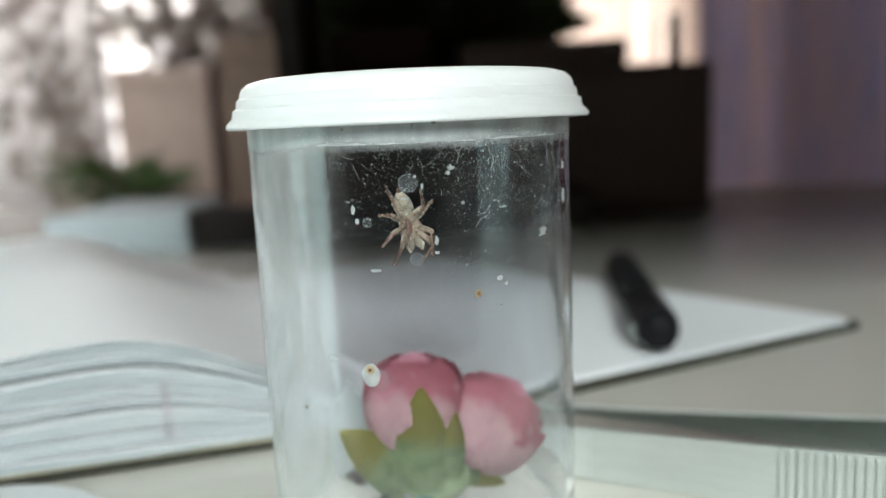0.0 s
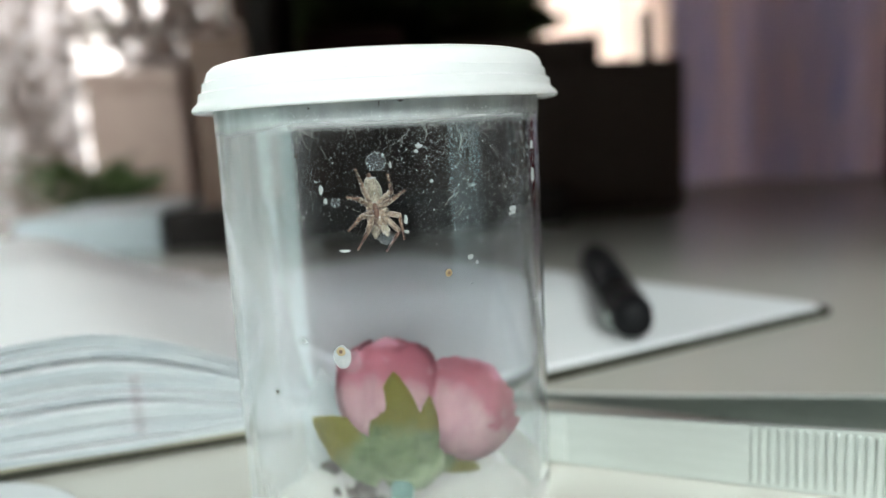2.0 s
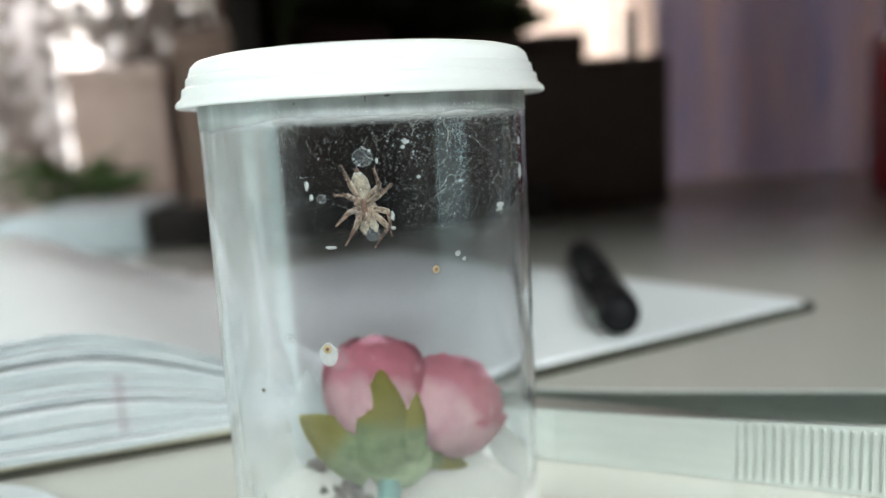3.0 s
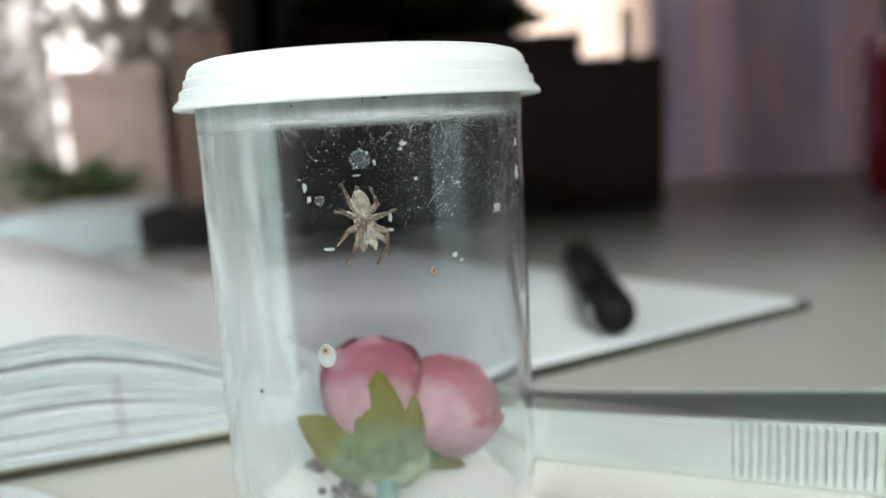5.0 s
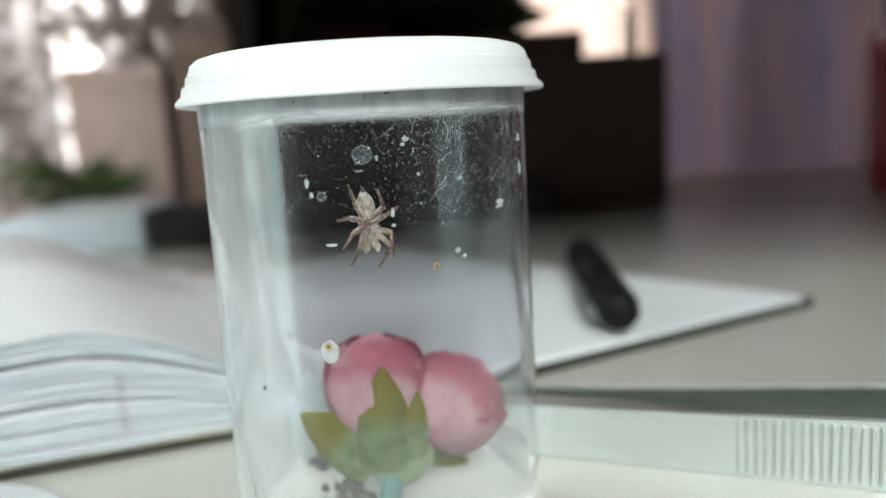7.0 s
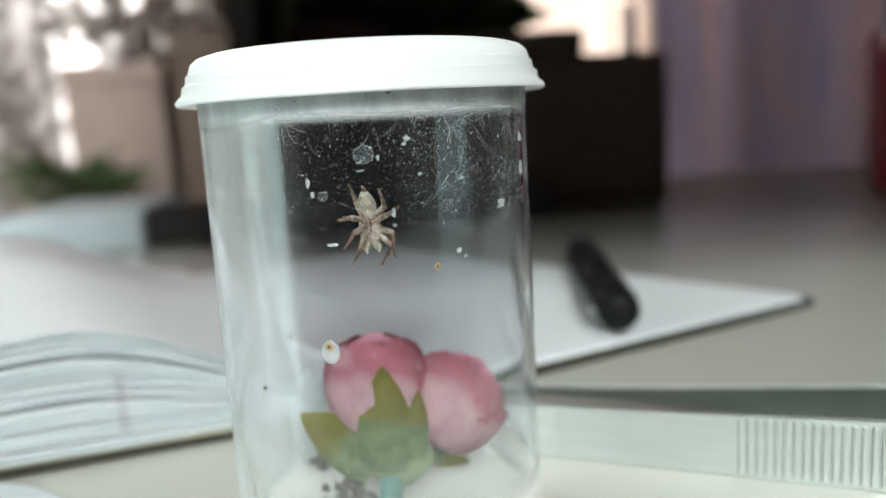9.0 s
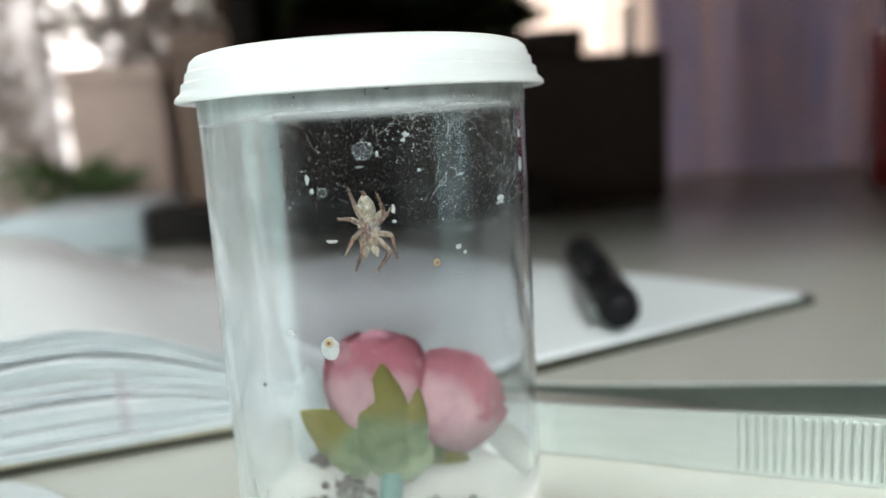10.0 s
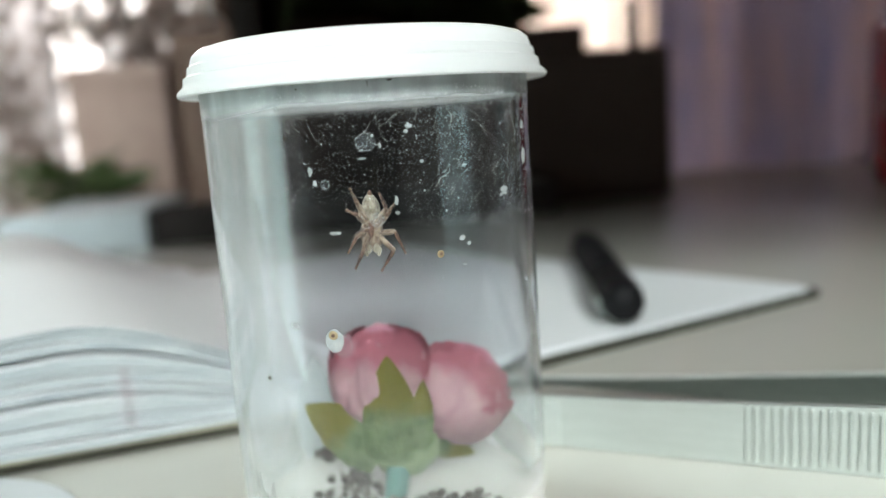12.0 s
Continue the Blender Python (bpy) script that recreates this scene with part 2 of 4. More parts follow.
M = {
    "dust": mat("white_dust", (0.75, 0.78, 0.78), None, 0.7, scale=900, clear=0.2),
    "desk": mat("white_laminate", (0.56, 0.54, 0.485), (0.53, 0.51, 0.455), 0.42, scale=9, bump=0.02, bump_scale=900, coat=1.0, coat_rough=0.15, spec=0.5, vary=0.02),
    "wall": mat("wall_paint", (0.042, 0.022, 0.014), (0.034, 0.017, 0.011), 0.8, scale=6, bump=0.1, bump_scale=120),
    "ceiling": mat("ceiling_paint", (0.032, 0.026, 0.022), None, 0.85, scale=6),
    "floor": mat("floor_wood", (0.26, 0.16, 0.10), (0.16, 0.10, 0.06), 0.45, scale=8, stretch=(1, 8, 1), bump=0.1),
    "wall_cool": mat("slate_wall_paint", (0.036, 0.042, 0.054), (0.028, 0.033, 0.043), 0.8, scale=6, bump=0.1, bump_scale=120),
    "frame": mat("window_paint", (0.80, 0.76, 0.70), None, 0.5, scale=20),
    "glass": mat("window_glass", (1, 1, 1), (1, 1, 1), 0.03, transmit=1.0, ior=1.0),
    "sky": glow("outdoor_brightness", (1.0, 0.94, 0.90), 3.0),
    # pale see-through base, a painted haze over the refracted rings
    "base_haze": mat("hazed_base", (0.80, 0.83, 0.80), (0.70, 0.73, 0.70), 0.9, scale=200, clear=0.80, spec=0.05),
    "garden": glow("hazy_outdoors", (0.75, 1.0, 0.96), 2.4),
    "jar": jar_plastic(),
    "lid": mat("white_lid_plastic", (0.965, 0.985, 0.975), (0.95, 0.975, 0.965), 0.38, scale=90, bump=0.05, bump_scale=700, sub=0.65, sub_scale=0.007),
    "paper": mat("notebook_paper", (0.86, 0.87, 0.88), (0.81, 0.83, 0.85), 0.75, scale=30, bump=0.06, bump_scale=800),
    # greyed well below the paper: the shade between leaves is in the colour
    "page_edge": mat("shaded_page_edges", (0.53, 0.56, 0.56), (0.27, 0.31, 0.34), 0.8, scale=60, stretch=(0.4, 0.4, 6), bump=0.25, bump_scale=500),
    "cover": mat("notebook_cover", (0.040, 0.038, 0.024), (0.018, 0.018, 0.011), 0.6, scale=70, bump=0.15),
    "endpaper": mat("yellowed_card", (0.52, 0.49, 0.38), (0.34, 0.31, 0.21), 0.8, scale=80, bump=0.2),
    "stamp": mat("faded_pink_ink", (0.62, 0.36, 0.42), None, 0.8, scale=200, clear=0.92),
    "steel": mat("brushed_steel", (0.64, 0.68, 0.65), (0.56, 0.60, 0.57), 0.40, 0.60, scale=60, stretch=(1, 1, 8), bump=0.05),
    "steel_highlight": mat("highlight_steel", (0.74, 0.78, 0.75), (0.66, 0.70, 0.67), 0.35, 0.5, scale=60),
    # slightly darker than the arm that the ribs stand on
    "steel_rib": mat("rib_steel", (0.62, 0.66, 0.63), (0.52, 0.56, 0.53), 0.40, 0.55, scale=300),
    # darker copy of the steel: the far arm's shade is in its colour
    "steel_shaded": mat("shaded_steel", (0.44, 0.49, 0.46), (0.34, 0.38, 0.36), 0.30, 1.0, scale=60, stretch=(1, 1, 8), bump=0.05),
    "pen": mat("black_pen_plastic", (0.010, 0.010, 0.011), None, 0.45, scale=60, spec=0.10),
    "pen_print": mat("pen_print", (0.22, 0.10, 0.07), None, 0.4, scale=60),
    "petal": mat("pink_petal", (0.79, 0.56, 0.58), (0.62, 0.40, 0.43), 0.6, scale=230, stretch=(1, 1, 0.4), bump=0.9, bump_scale=520, thin=0.35, tip=(0.55, 0.21, 0.26), tip_from=0.80, spread=0.28),
    # see-through grey for the rose's shade on the jar
    "rose_shade": mat("grey_rose_shade", (0.56, 0.62, 0.61), (0.48, 0.53, 0.52), 0.7, scale=300, bump=0.4, clear=0.45),
    "core": mat("furled_petals", (0.68, 0.34, 0.41), (0.52, 0.20, 0.27), 0.65, scale=400, bump=0.6, bump_scale=900, thin=0.25, spread=0.3),
    "sepal": mat("green_sepal", (0.30, 0.38, 0.19), (0.13, 0.19, 0.07), 0.55, scale=330, spread=0.3, bump=0.6, bump_scale=1100, thin=0.2, tip=(0.24, 0.215, 0.03), tip_from=0.47),
    "calyx": mat("green_calyx", (0.33, 0.41, 0.22), (0.17, 0.24, 0.10), 0.55, scale=300, stretch=(1.5, 1.5, 0.6), bump=0.5, bump_scale=1100, thin=0.15),
    "stem": mat("teal_stem", (0.085, 0.20, 0.165), (0.06, 0.15, 0.125), 0.35, scale=120, coat=0.2),
    "soil": mat("dark_crumbs", (0.12, 0.10, 0.085), (0.05, 0.04, 0.035), 0.9, scale=300, bump=0.4),
    "spider": mat("pale_hair", (0.36, 0.28, 0.20), (0.10, 0.055, 0.035), 0.85, scale=1300, bump=0.8, bump_scale=5000, sheen=0.3, spread=0.2),
    "abdomen": mat("pale_belly", (0.44, 0.40, 0.30), (0.15, 0.12, 0.08), 0.85, scale=900, bump=0.8, bump_scale=5000, sheen=0.3, spread=0.25),
    "shin": mat("banded_leg", (0.26, 0.16, 0.11), (0.06, 0.035, 0.03), 0.8, scale=1100, bump=0.8, bump_scale=5000, spread=0.12),
    "spider_dark": mat("brown_hair", (0.22, 0.12, 0.08), (0.08, 0.05, 0.04), 0.6, scale=900, bump=0.4),
    "fleck": mat("dried_white", (0.66, 0.69, 0.68), (0.48, 0.51, 0.51), 0.6, scale=900, clear=0.48),
    "ring": mat("ochre_ring", (0.42, 0.32, 0.19), (0.30, 0.22, 0.12), 0.6, scale=900),
    "drop": mat("dried_drop", (0.60, 0.66, 0.70), (0.45, 0.50, 0.55), 0.35, scale=600, clear=0.95),
    "web": mat("silk", (0.70, 0.69, 0.62), None, 0.5, scale=900, clear=0.15),
    "box": mat("dark_brown_case", (0.072, 0.052, 0.046), (0.052, 0.037, 0.032), 0.8, scale=20, bump=0.1, spec=0.10),
    "black": mat("black_plastic", (0.046, 0.040, 0.039), None, 0.8, scale=20, spec=0.08),
    "maroon": mat("maroon_card", (0.018, 0.006, 0.005), None, 0.7, scale=20, spec=0.15),
    "leaf": mat("dark_leaf", (0.045, 0.060, 0.026), (0.028, 0.038, 0.016), 0.6, scale=60, thin=0.12, spec=0.2),
    "leaf_green": mat("green_leaf", (0.10, 0.15, 0.06), (0.06, 0.09, 0.03), 0.5, scale=60, thin=0.3),
    "pale_leaf": mat("pale_leaf", (0.60, 0.50, 0.45), (0.38, 0.31, 0.28), 0.4, scale=60, thin=0.5),
    "basket": mat("brown_wicker", (0.60, 0.43, 0.38), (0.30, 0.20, 0.18), 0.7, scale=45, bump=0.3, spread=0.3),
    "carton": mat("pink_brown_card", (0.60, 0.44, 0.38), (0.42, 0.29, 0.25), 0.8, scale=26, stretch=(1, 1, 0.25), bump=0.2, spread=0.4),
    "carton_dark": mat("dark_brown_card", (0.32, 0.21, 0.17), (0.18, 0.12, 0.09), 0.8, scale=26, bump=0.2),
    "greybook": mat("grey_blue_card", (0.56, 0.62, 0.66), None, 0.6, scale=40),
    "sheer": mat("sheer_curtain", (0.82, 0.76, 0.72), None, 0.8, scale=30, thin=0.6),
    "white_cloth": mat("white_curtain", (0.82, 0.80, 0.80), None, 0.8, scale=30, thin=0.5),
    "purple": mat("purple_curtain", (0.64, 0.49, 0.50), (0.34, 0.36, 0.60), 0.9, scale=16, stretch=(1, 1, 0.12), sheen=0.0, spread=0.3, thin=0.80),
    "red": mat("red_glaze", (0.17, 0.006, 0.012), None, 0.2, scale=20, coat=0.4),
}


M["desk"].node_tree.nodes["Principled BSDF"].inputs["Coat IOR"].default_value = 1.7


# ---------------------------------------------------------------- mesh helpers
def mesh_ob(name, bm, material, smooth=True):
    me = bpy.data.meshes.new(name)
    bmesh.ops.recalc_face_normals(bm, faces=bm.faces)
    bm.to_mesh(me)
    bm.free()
    for mt in (material if isinstance(material, (list, tuple)) else [material]):
        me.materials.append(mt)
    if smooth:
        me.polygons.foreach_set("use_smooth", [True] * len(me.polygons))
        me.set_sharp_from_angle(angle=radians(40))
    return new(name, me)


def part(name, bm, material, parent, label="", smooth=True):
    ob = mesh_ob(name, bm, material, smooth)
    ob.parent = parent
    if label:
        tagged(ob, label)
    return ob


def thing(name, m, label, category, group="", kind=""):
    ob = new(name)
    ob.empty_display_size = 0.01
    ob.matrix_world = m
    return tagged(ob, label, category, group, kind)


def box(x0, x1, y0, y1, z0, z1, bevel=0.0, bm=None):
    own = bm is None
    bm = bm or bmesh.new()
    made = bmesh.ops.create_cube(bm, size=1.0)["verts"]
    for v in made:
        v.co = Vector((x0 + (v.co.x + 0.5) * (x1 - x0), y0 + (v.co.y + 0.5) * (y1 - y0), z0 + (v.co.z + 0.5) * (z1 - z0)))
    if bevel and own:
        bmesh.ops.bevel(bm, geom=bm.edges[:], offset=bevel, segments=3, affect="EDGES", profile=0.5)
    return bm


def lathe(profile, n=96, closed=False, bm=None):
    bm = bm or bmesh.new()
    rings = []
    for r, z in profile:
        if r < 1e-7:
            rings.append([bm.verts.new((0, 0, z))])
        else:
            rings.append([bm.verts.new((r * math.cos(2 * math.pi * i / n), r * math.sin(2 * math.pi * i / n), z)) for i in range(n)])
    pairs = list(zip(rings, rings[1:]))
    if closed:
        pairs.append((rings[-1], rings[0]))
    for a, b in pairs:
        for i in range(n):
            j = (i + 1) % n
            if len(a) == 1 and len(b) == 1:
                continue
            if len(a) == 1:
                bm.faces.new((a[0], b[i], b[j]))
            elif len(b) == 1:
                bm.faces.new((a[i], b[0], a[j]))
            else:
                bm.faces.new((a[i], b[i], b[j], a[j]))
    return bm


def tube(points, radii, n=10, bm=None):
    """A rounded tube through points with a radius at each."""
    bm = bm or bmesh.new()
    pts = [Vector(p) for p in points]
    rings, side = [], None
    for i, p in enumerate(pts):
        d = (pts[min(i + 1, len(pts) - 1)] - pts[max(i - 1, 0)]).normalized()
        if side is None:
            side = d.orthogonal().normalized()
        side = (side - d * side.dot(d)).normalized()
        up = d.cross(side)
        rings.append([bm.verts.new(p + (side * math.cos(2 * math.pi * k / n) + up * math.sin(2 * math.pi * k / n)) * radii[i]) for k in range(n)])
    for a, b in zip(rings, rings[1:]):
        for k in range(n):
            bm.faces.new((a[k], a[(k + 1) % n], b[(k + 1) % n], b[k]))
    bm.faces.new(rings[0][::-1])
    bm.faces.new(rings[-1])
    return bm


def blob(m, u=20, v=12, bm=None, rough=0.0, freq=3.0, seed=0):
    """An ellipsoid by the matrix m, its surface shaken by noise."""
    bm = bm or bmesh.new()
    shift = Vector((seed * 7.1, seed * 3.3, 0))

    def vert(x, y, z):
        co = Vector((x, y, z))
        if rough:
            co = co * (1 + rough * noise.noise(co * freq + shift))
        return bm.verts.new(m @ co)

    rings = [[vert(0, 0, -1)]]
    for j in range(1, v):
        b = math.pi * j / v
        rings.append([vert(math.sin(b) * math.cos(2 * math.pi * i / u), math.sin(b) * math.sin(2 * math.pi * i / u), -math.cos(b)) for i in range(u)])
    rings.append([vert(0, 0, 1)])
    for i in range(u):
        k = (i + 1) % u
        bm.faces.new((rings[0][0], rings[1][k], rings[1][i]))
        bm.faces.new((rings[-1][0], rings[-2][i], rings[-2][k]))
        for a, b in zip(rings[1:-2], rings[2:-1]):
            bm.faces.new((a[i], a[k], b[k], b[i]))
    return bm


def squash(x, y, z, sx, sy, sz, rx=0, ry=0, rz=0):
    return pose(x, y, z, rx, ry, rz) @ Matrix.Diagonal((sx, sy, sz, 1))


def drape(x0, x1, z0, z1, y, folds, depth, seed, n=160, thick=0.002):
    """A hanging cloth in uneven folds."""
    bm = bmesh.new()
    cols = []
    for i in range(n + 1):
        u = i / n
        ph = folds * 2 * math.pi * (u + 0.03 * noise.noise(Vector((u * 6, seed, 0))))
        col = []
        for k in range(7):
            v = k / 6
            d = depth * (0.65 + 0.35 * (1 - v)) * (math.sin(ph) + 0.4 * math.sin(2.3 * ph + seed) + 0.3 * noise.noise(Vector((u * 9, v * 3, seed))))
            col.append(bm.verts.new((x0 + u * (x1 - x0), y + d, z0 + v * (z1 - z0))))
        cols.append(col)
    for a, b in zip(cols, cols[1:]):
        for k in range(6):
            bm.faces.new((a[k], b[k], b[k + 1], a[k + 1]))
    bmesh.ops.solidify(bm, geom=bm.faces[:], thickness=thick)
    return bm


# ---------------------------------------------------------------- the room
FLOOR, CEIL = -0.74, 1.75
X0, X1, Y0, Y1 = -0.85, 0.44, -1.6, 1.10


def setting(name, bm, material, label, category):
    return tagged(mesh_ob(name, bm, material, False), label, category, "", "structure")


setting("floor", box(X0 - 0.1, X1 + 0.1, Y0 - 0.1, Y1 + 0.1, FLOOR - 0.1, FLOOR), M["floor"], "brown wooden floor of a room", "floor")
setting("wall_east", box(X1, X1 + 0.1, Y0 - 0.1, Y1 + 0.1, FLOOR, CEIL), M["wall"], "plain dark brown painted wall", "wall")
setting("ceiling", box(X0 - 0.1, X1 + 0.1, Y0 - 0.1, Y1 + 0.1, CEIL, CEIL + 0.1), M["ceiling"], "plain dim brown ceiling", "ceiling")

# an unseen thin board added down from the ceiling, out from the side wall, to keep the window light off the back of the
# desk
setting("wall_shade_board", box(-0.13, X1, 0.036, 0.048, 0.1015, CEIL), M["wall"], "unseen dark brown board added over the desk to block window light", "wall")

# the back wall with two openings, the front and side walls with one each
WIN_D = (-0.57, 0.08, -0.38, 0.52)
WIN_A, WIN_B, WIN_C = (-0.80, -0.22, -0.02, 0.74), (0.03, 0.42, 0.05, 0.36), (-0.42, 0.42, 0.60, 1.70)
bm = bmesh.new()
for x0, x1, z0, z1 in ((X0, WIN_A[0], FLOOR, CEIL), (WIN_A[0], WIN_A[1], FLOOR, WIN_A[2]), (WIN_A[0], WIN_A[1], WIN_A[3], CEIL),
                       (WIN_A[1], WIN_B[0], FLOOR, CEIL), (WIN_B[0], WIN_B[1], FLOOR, WIN_B[2]), (WIN_B[0], WIN_B[1], WIN_B[3], CEIL),
                       (WIN_B[1], X1, FLOOR, CEIL)):
    box(x0, x1, Y1, Y1 + 0.1, z0, z1, bm=bm)
setting("wall_north", bm, M["wall"], "dark brown painted wall with two windows", "wall")
bm = bmesh.new()
for x0, x1, z0, z1 in ((X0, WIN_C[0], FLOOR, CEIL), (WIN_C[0], WIN_C[1], FLOOR, WIN_C[2]), (WIN_C[0], WIN_C[1], WIN_C[3], CEIL),
                       (WIN_C[1], X1, FLOOR, CEIL)):
    box(x0, x1, Y0 - 0.1, Y0, z0, z1, bm=bm)
setting("wall_south", bm, M["wall_cool"], "dark slate painted wall with a tall window", "wall")


bm = bmesh.new()
for y0, y1, z0, z1 in ((Y0 - 0.1, WIN_D[0], FLOOR, CEIL), (WIN_D[0], WIN_D[1], FLOOR, WIN_D[2]), (WIN_D[0], WIN_D[1], WIN_D[3], CEIL),
                       (WIN_D[1], Y1, FLOOR, CEIL)):
    box(X0 - 0.1, X0, y0, y1, z0, z1, bm=bm)
setting("wall_west", bm, M["wall"], "dark brown painted wall with a window", "wall")


def window(name, m, w, h, label):
    """A painted casement of w by h in the plane y = 0 of m, with its origin at the lower left corner."""
    win = thing(name, m, label, "window", "", "structure")
    for x0, x1, z0, z1 in ((0, 0.04, 0, h), (w - 0.04, w, 0, h), (0.04, w - 0.04, 0, 0.045), (0.04, w - 0.04, h - 0.045, h),
                           (w / 2 - 0.02, w / 2 + 0.02, 0.045, h - 0.045)):
        part("window_frame", box(x0, x1, 0.04, 0.075, z0, z1, 0.004), M["frame"], win)
    for x0, x1 in ((0.04, w / 2 - 0.02), (w / 2 + 0.02, w - 0.04)):
        pane = part("pane", box(x0, x1, 0.055, 0.059, 0.045, h - 0.045), M["glass"], win)
        pane.visible_shadow = False
    part("window_sill", box(-0.03, w + 0.03, -0.06, 0.03, -0.03, -0.002, 0.004), M["frame"], win)


window("window_1", pose(WIN_A[0], Y1, WIN_A[2]), WIN_A[1] - WIN_A[0], WIN_A[3] - WIN_A[2], "bright window with a white painted frame")
part("window_frame", box(0.04, WIN_A[1] - WIN_A[0] - 0.04, 0.03, 0.08, 0.245, 0.275, 0.004), M["frame"], bpy.data.objects["window_1"])
window("window_2", pose(WIN_B[0], Y1, WIN_B[2]), WIN_B[1] - WIN_B[0], WIN_B[3] - WIN_B[2], "bright window behind a sheer curtain")
window("window_3", pose(WIN_C[1], Y0, WIN_C[2], 0, 0, 180), WIN_C[1] - WIN_C[0], WIN_C[3] - WIN_C[2], "tall window facing the desk")
window("window_4", pose(X0, WIN_D[0], WIN_D[2], 0, 0, 90), WIN_D[1] - WIN_D[0], WIN_D[3] - WIN_D[2], "wide window across the room")
setting("backdrop", box(-2.5, 2.0, 1.9, 1.92, -1.0, 2.4), M["sky"], "overexposed daylight outside the windows", "sky")
setting("backdrop_south", box(-1.5, 1.5, -2.4, -2.38, -1.0, 2.4), M["garden"], "hazy teal daylight outside the tall window", "sky")
setting("backdrop_west", box(-1.6, -1.58, -1.6, 1.4, -1.0, 2.0), M["garden"], "hazy teal daylight outside the far window", "sky")

# the desk
desk = thing("desk", pose(0, 0, 0), "white laminate desk with a satin top", "desk")
part("desktop", box(-0.70, 0.43, -0.065, 0.66, -0.025, 0.0, 0.002), M["desk"], desk)
for x in (-0.65, 0.39):
    for y in (-0.02, 0.61):
        part("leg", box(x - 0.025, x + 0.025, y - 0.025, y + 0.025, FLOOR, -0.025, 0.003), M["desk"], desk)


# ---------------------------------------------------------------- the specimen jar
JR = 0.0250  # outer radius of the jar


def on_jar(deg, z, lift=0.0):
    """A pose on the outside of the jar; its z axis points outwards, y up. 0 degrees faces the camera, positive is to the right."""
    a = radians(deg)
    return pose((JR + lift) * math.sin(a), -(JR + lift) * math.cos(a), z, 90, 0, deg)


jar = thing("specimen_jar", pose(0, 0, 0), "clear plastic specimen jar, dusty and scratched, standing on the desk", "jar")
fillet = [(0.0178 + 0.0060 * math.sin(a), 0.0090 - 0.0060 * math.cos(a)) for a in (math.pi / 2 * k / 10 for k in range(11))]
prof = [(0.0, 0.0030), (0.0120, 0.0030)] + fillet + [(0.0238, 0.0098), (0.0238, 0.0400), (0.0238, 0.0692), (0.0238, 0.0698),
        (0.0243, 0.0706), (0.0250, 0.0700), (0.0250, 0.0694), (0.0250, 0.0400), (0.0250, 0.0036), (0.0250, 0.0030), (0.0248, 0.0012), (0.0243, 0.0003),
        (0.0236, 0.0), (0.0222, 0.0), (0.0216, 0.0006), (0.0210, 0.0014), (0.0, 0.0016)]
body = part("jar_body", lathe(prof, 160), [M["jar"], M["base_haze"]], jar)
# the inner base takes the painted haze
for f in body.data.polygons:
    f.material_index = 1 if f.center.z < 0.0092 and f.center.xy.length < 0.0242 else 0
body.visible_shadow = False

lid = part("lid", lathe([(0.0, 0.0752), (0.0200, 0.0752), (0.0232, 0.0750), (0.0246, 0.0746), (0.0254, 0.0739), (0.0257, 0.0731), (0.0258, 0.0726), (0.0262, 0.0723),
                         (0.0263, 0.0715), (0.0264, 0.0711), (0.0269, 0.0708), (0.0270, 0.0700), (0.0271, 0.0696), (0.0277, 0.0691), (0.0280, 0.0687), (0.0280, 0.0683), (0.0277, 0.0681),
                         (0.0262, 0.0683), (0.0255, 0.0690), (0.0253, 0.0715), (0.0236, 0.0715), (0.0235, 0.0661), (0.0232, 0.0655), (0.0222, 0.0656),
                         (0.0222, 0.0720), (0.0, 0.0722)], 160), M["lid"], jar, "white ribbed snap-on plastic lid, glaring in the light")



# ---------------------------------------------------------------- the open notebook
def arch(u, h, crest=0.46):
    """The height of the curved leaf at u (0 at the spine, 1 at the fore-edge)."""
    if u < crest:
        s = u / crest
        return h * (0.12 + 0.88 * (3 * s * s - 2 * s * s * s))
    s = (u - crest) / (1 - crest)
    return h * (1 - 0.50 * s ** 1.5)


def sheet_stack(w, d, lo, hi, shift=0.0, wave=0.0, seed=0, n=30, sign=-1, corner=0.0, skew=0.0):
    """A closed block of leaves between two height functions of u."""
    bm = bmesh.new()
    cols = []
    for i in range(n + 1):
        u = i / n
        if corner:
            u = min(1.0, i / (n - 8)) * (1 - corner / w) + max(0, i - n + 8) / 8 * corner / w
        x = sign * u * w
        over = max(0.0, u * w - (w - corner))
        cut = corner - math.sqrt(max(0.0, corner * corner - over * over))
        wv = wave * noise.noise(Vector((u * 3.5, seed * 5.0, 0)))
        a, b = lo(u) + wv * 0.5, hi(u) + wv
        cols.append([bm.verts.new((x - skew * y, y, z)) for y, z in ((shift + cut, a), (shift + cut, b), (d + shift - cut, b), (d + shift - cut, a))])
    for p, q in zip(cols, cols[1:]):
        for k in range(4):
            bm.faces.new((p[k], q[k], q[(k + 1) % 4], p[(k + 1) % 4]))
    bm.faces.new(cols[0])
    bm.faces.new(cols[-1][::-1])
    return bm


notebook = thing("notebook", pose(0.003, 0.0430, 0.0), "thick open notebook with blank white curled pages", "notebook")
turn_l, turn_r = pose(0, 0, 0, 0, 0, 13.5), pose(0, 0.001, 0, 0, 0, 22.6)
H = 0.0284
cover = part("cover", sheet_stack(0.150, 0.196, lambda u: 0.0002 + 0.0012 * u, lambda u: 0.0017 + 0.0012 * u, -0.0004, skew=0.235), M["cover"], notebook, "worn olive-brown card cover")
cover.matrix_local = turn_l
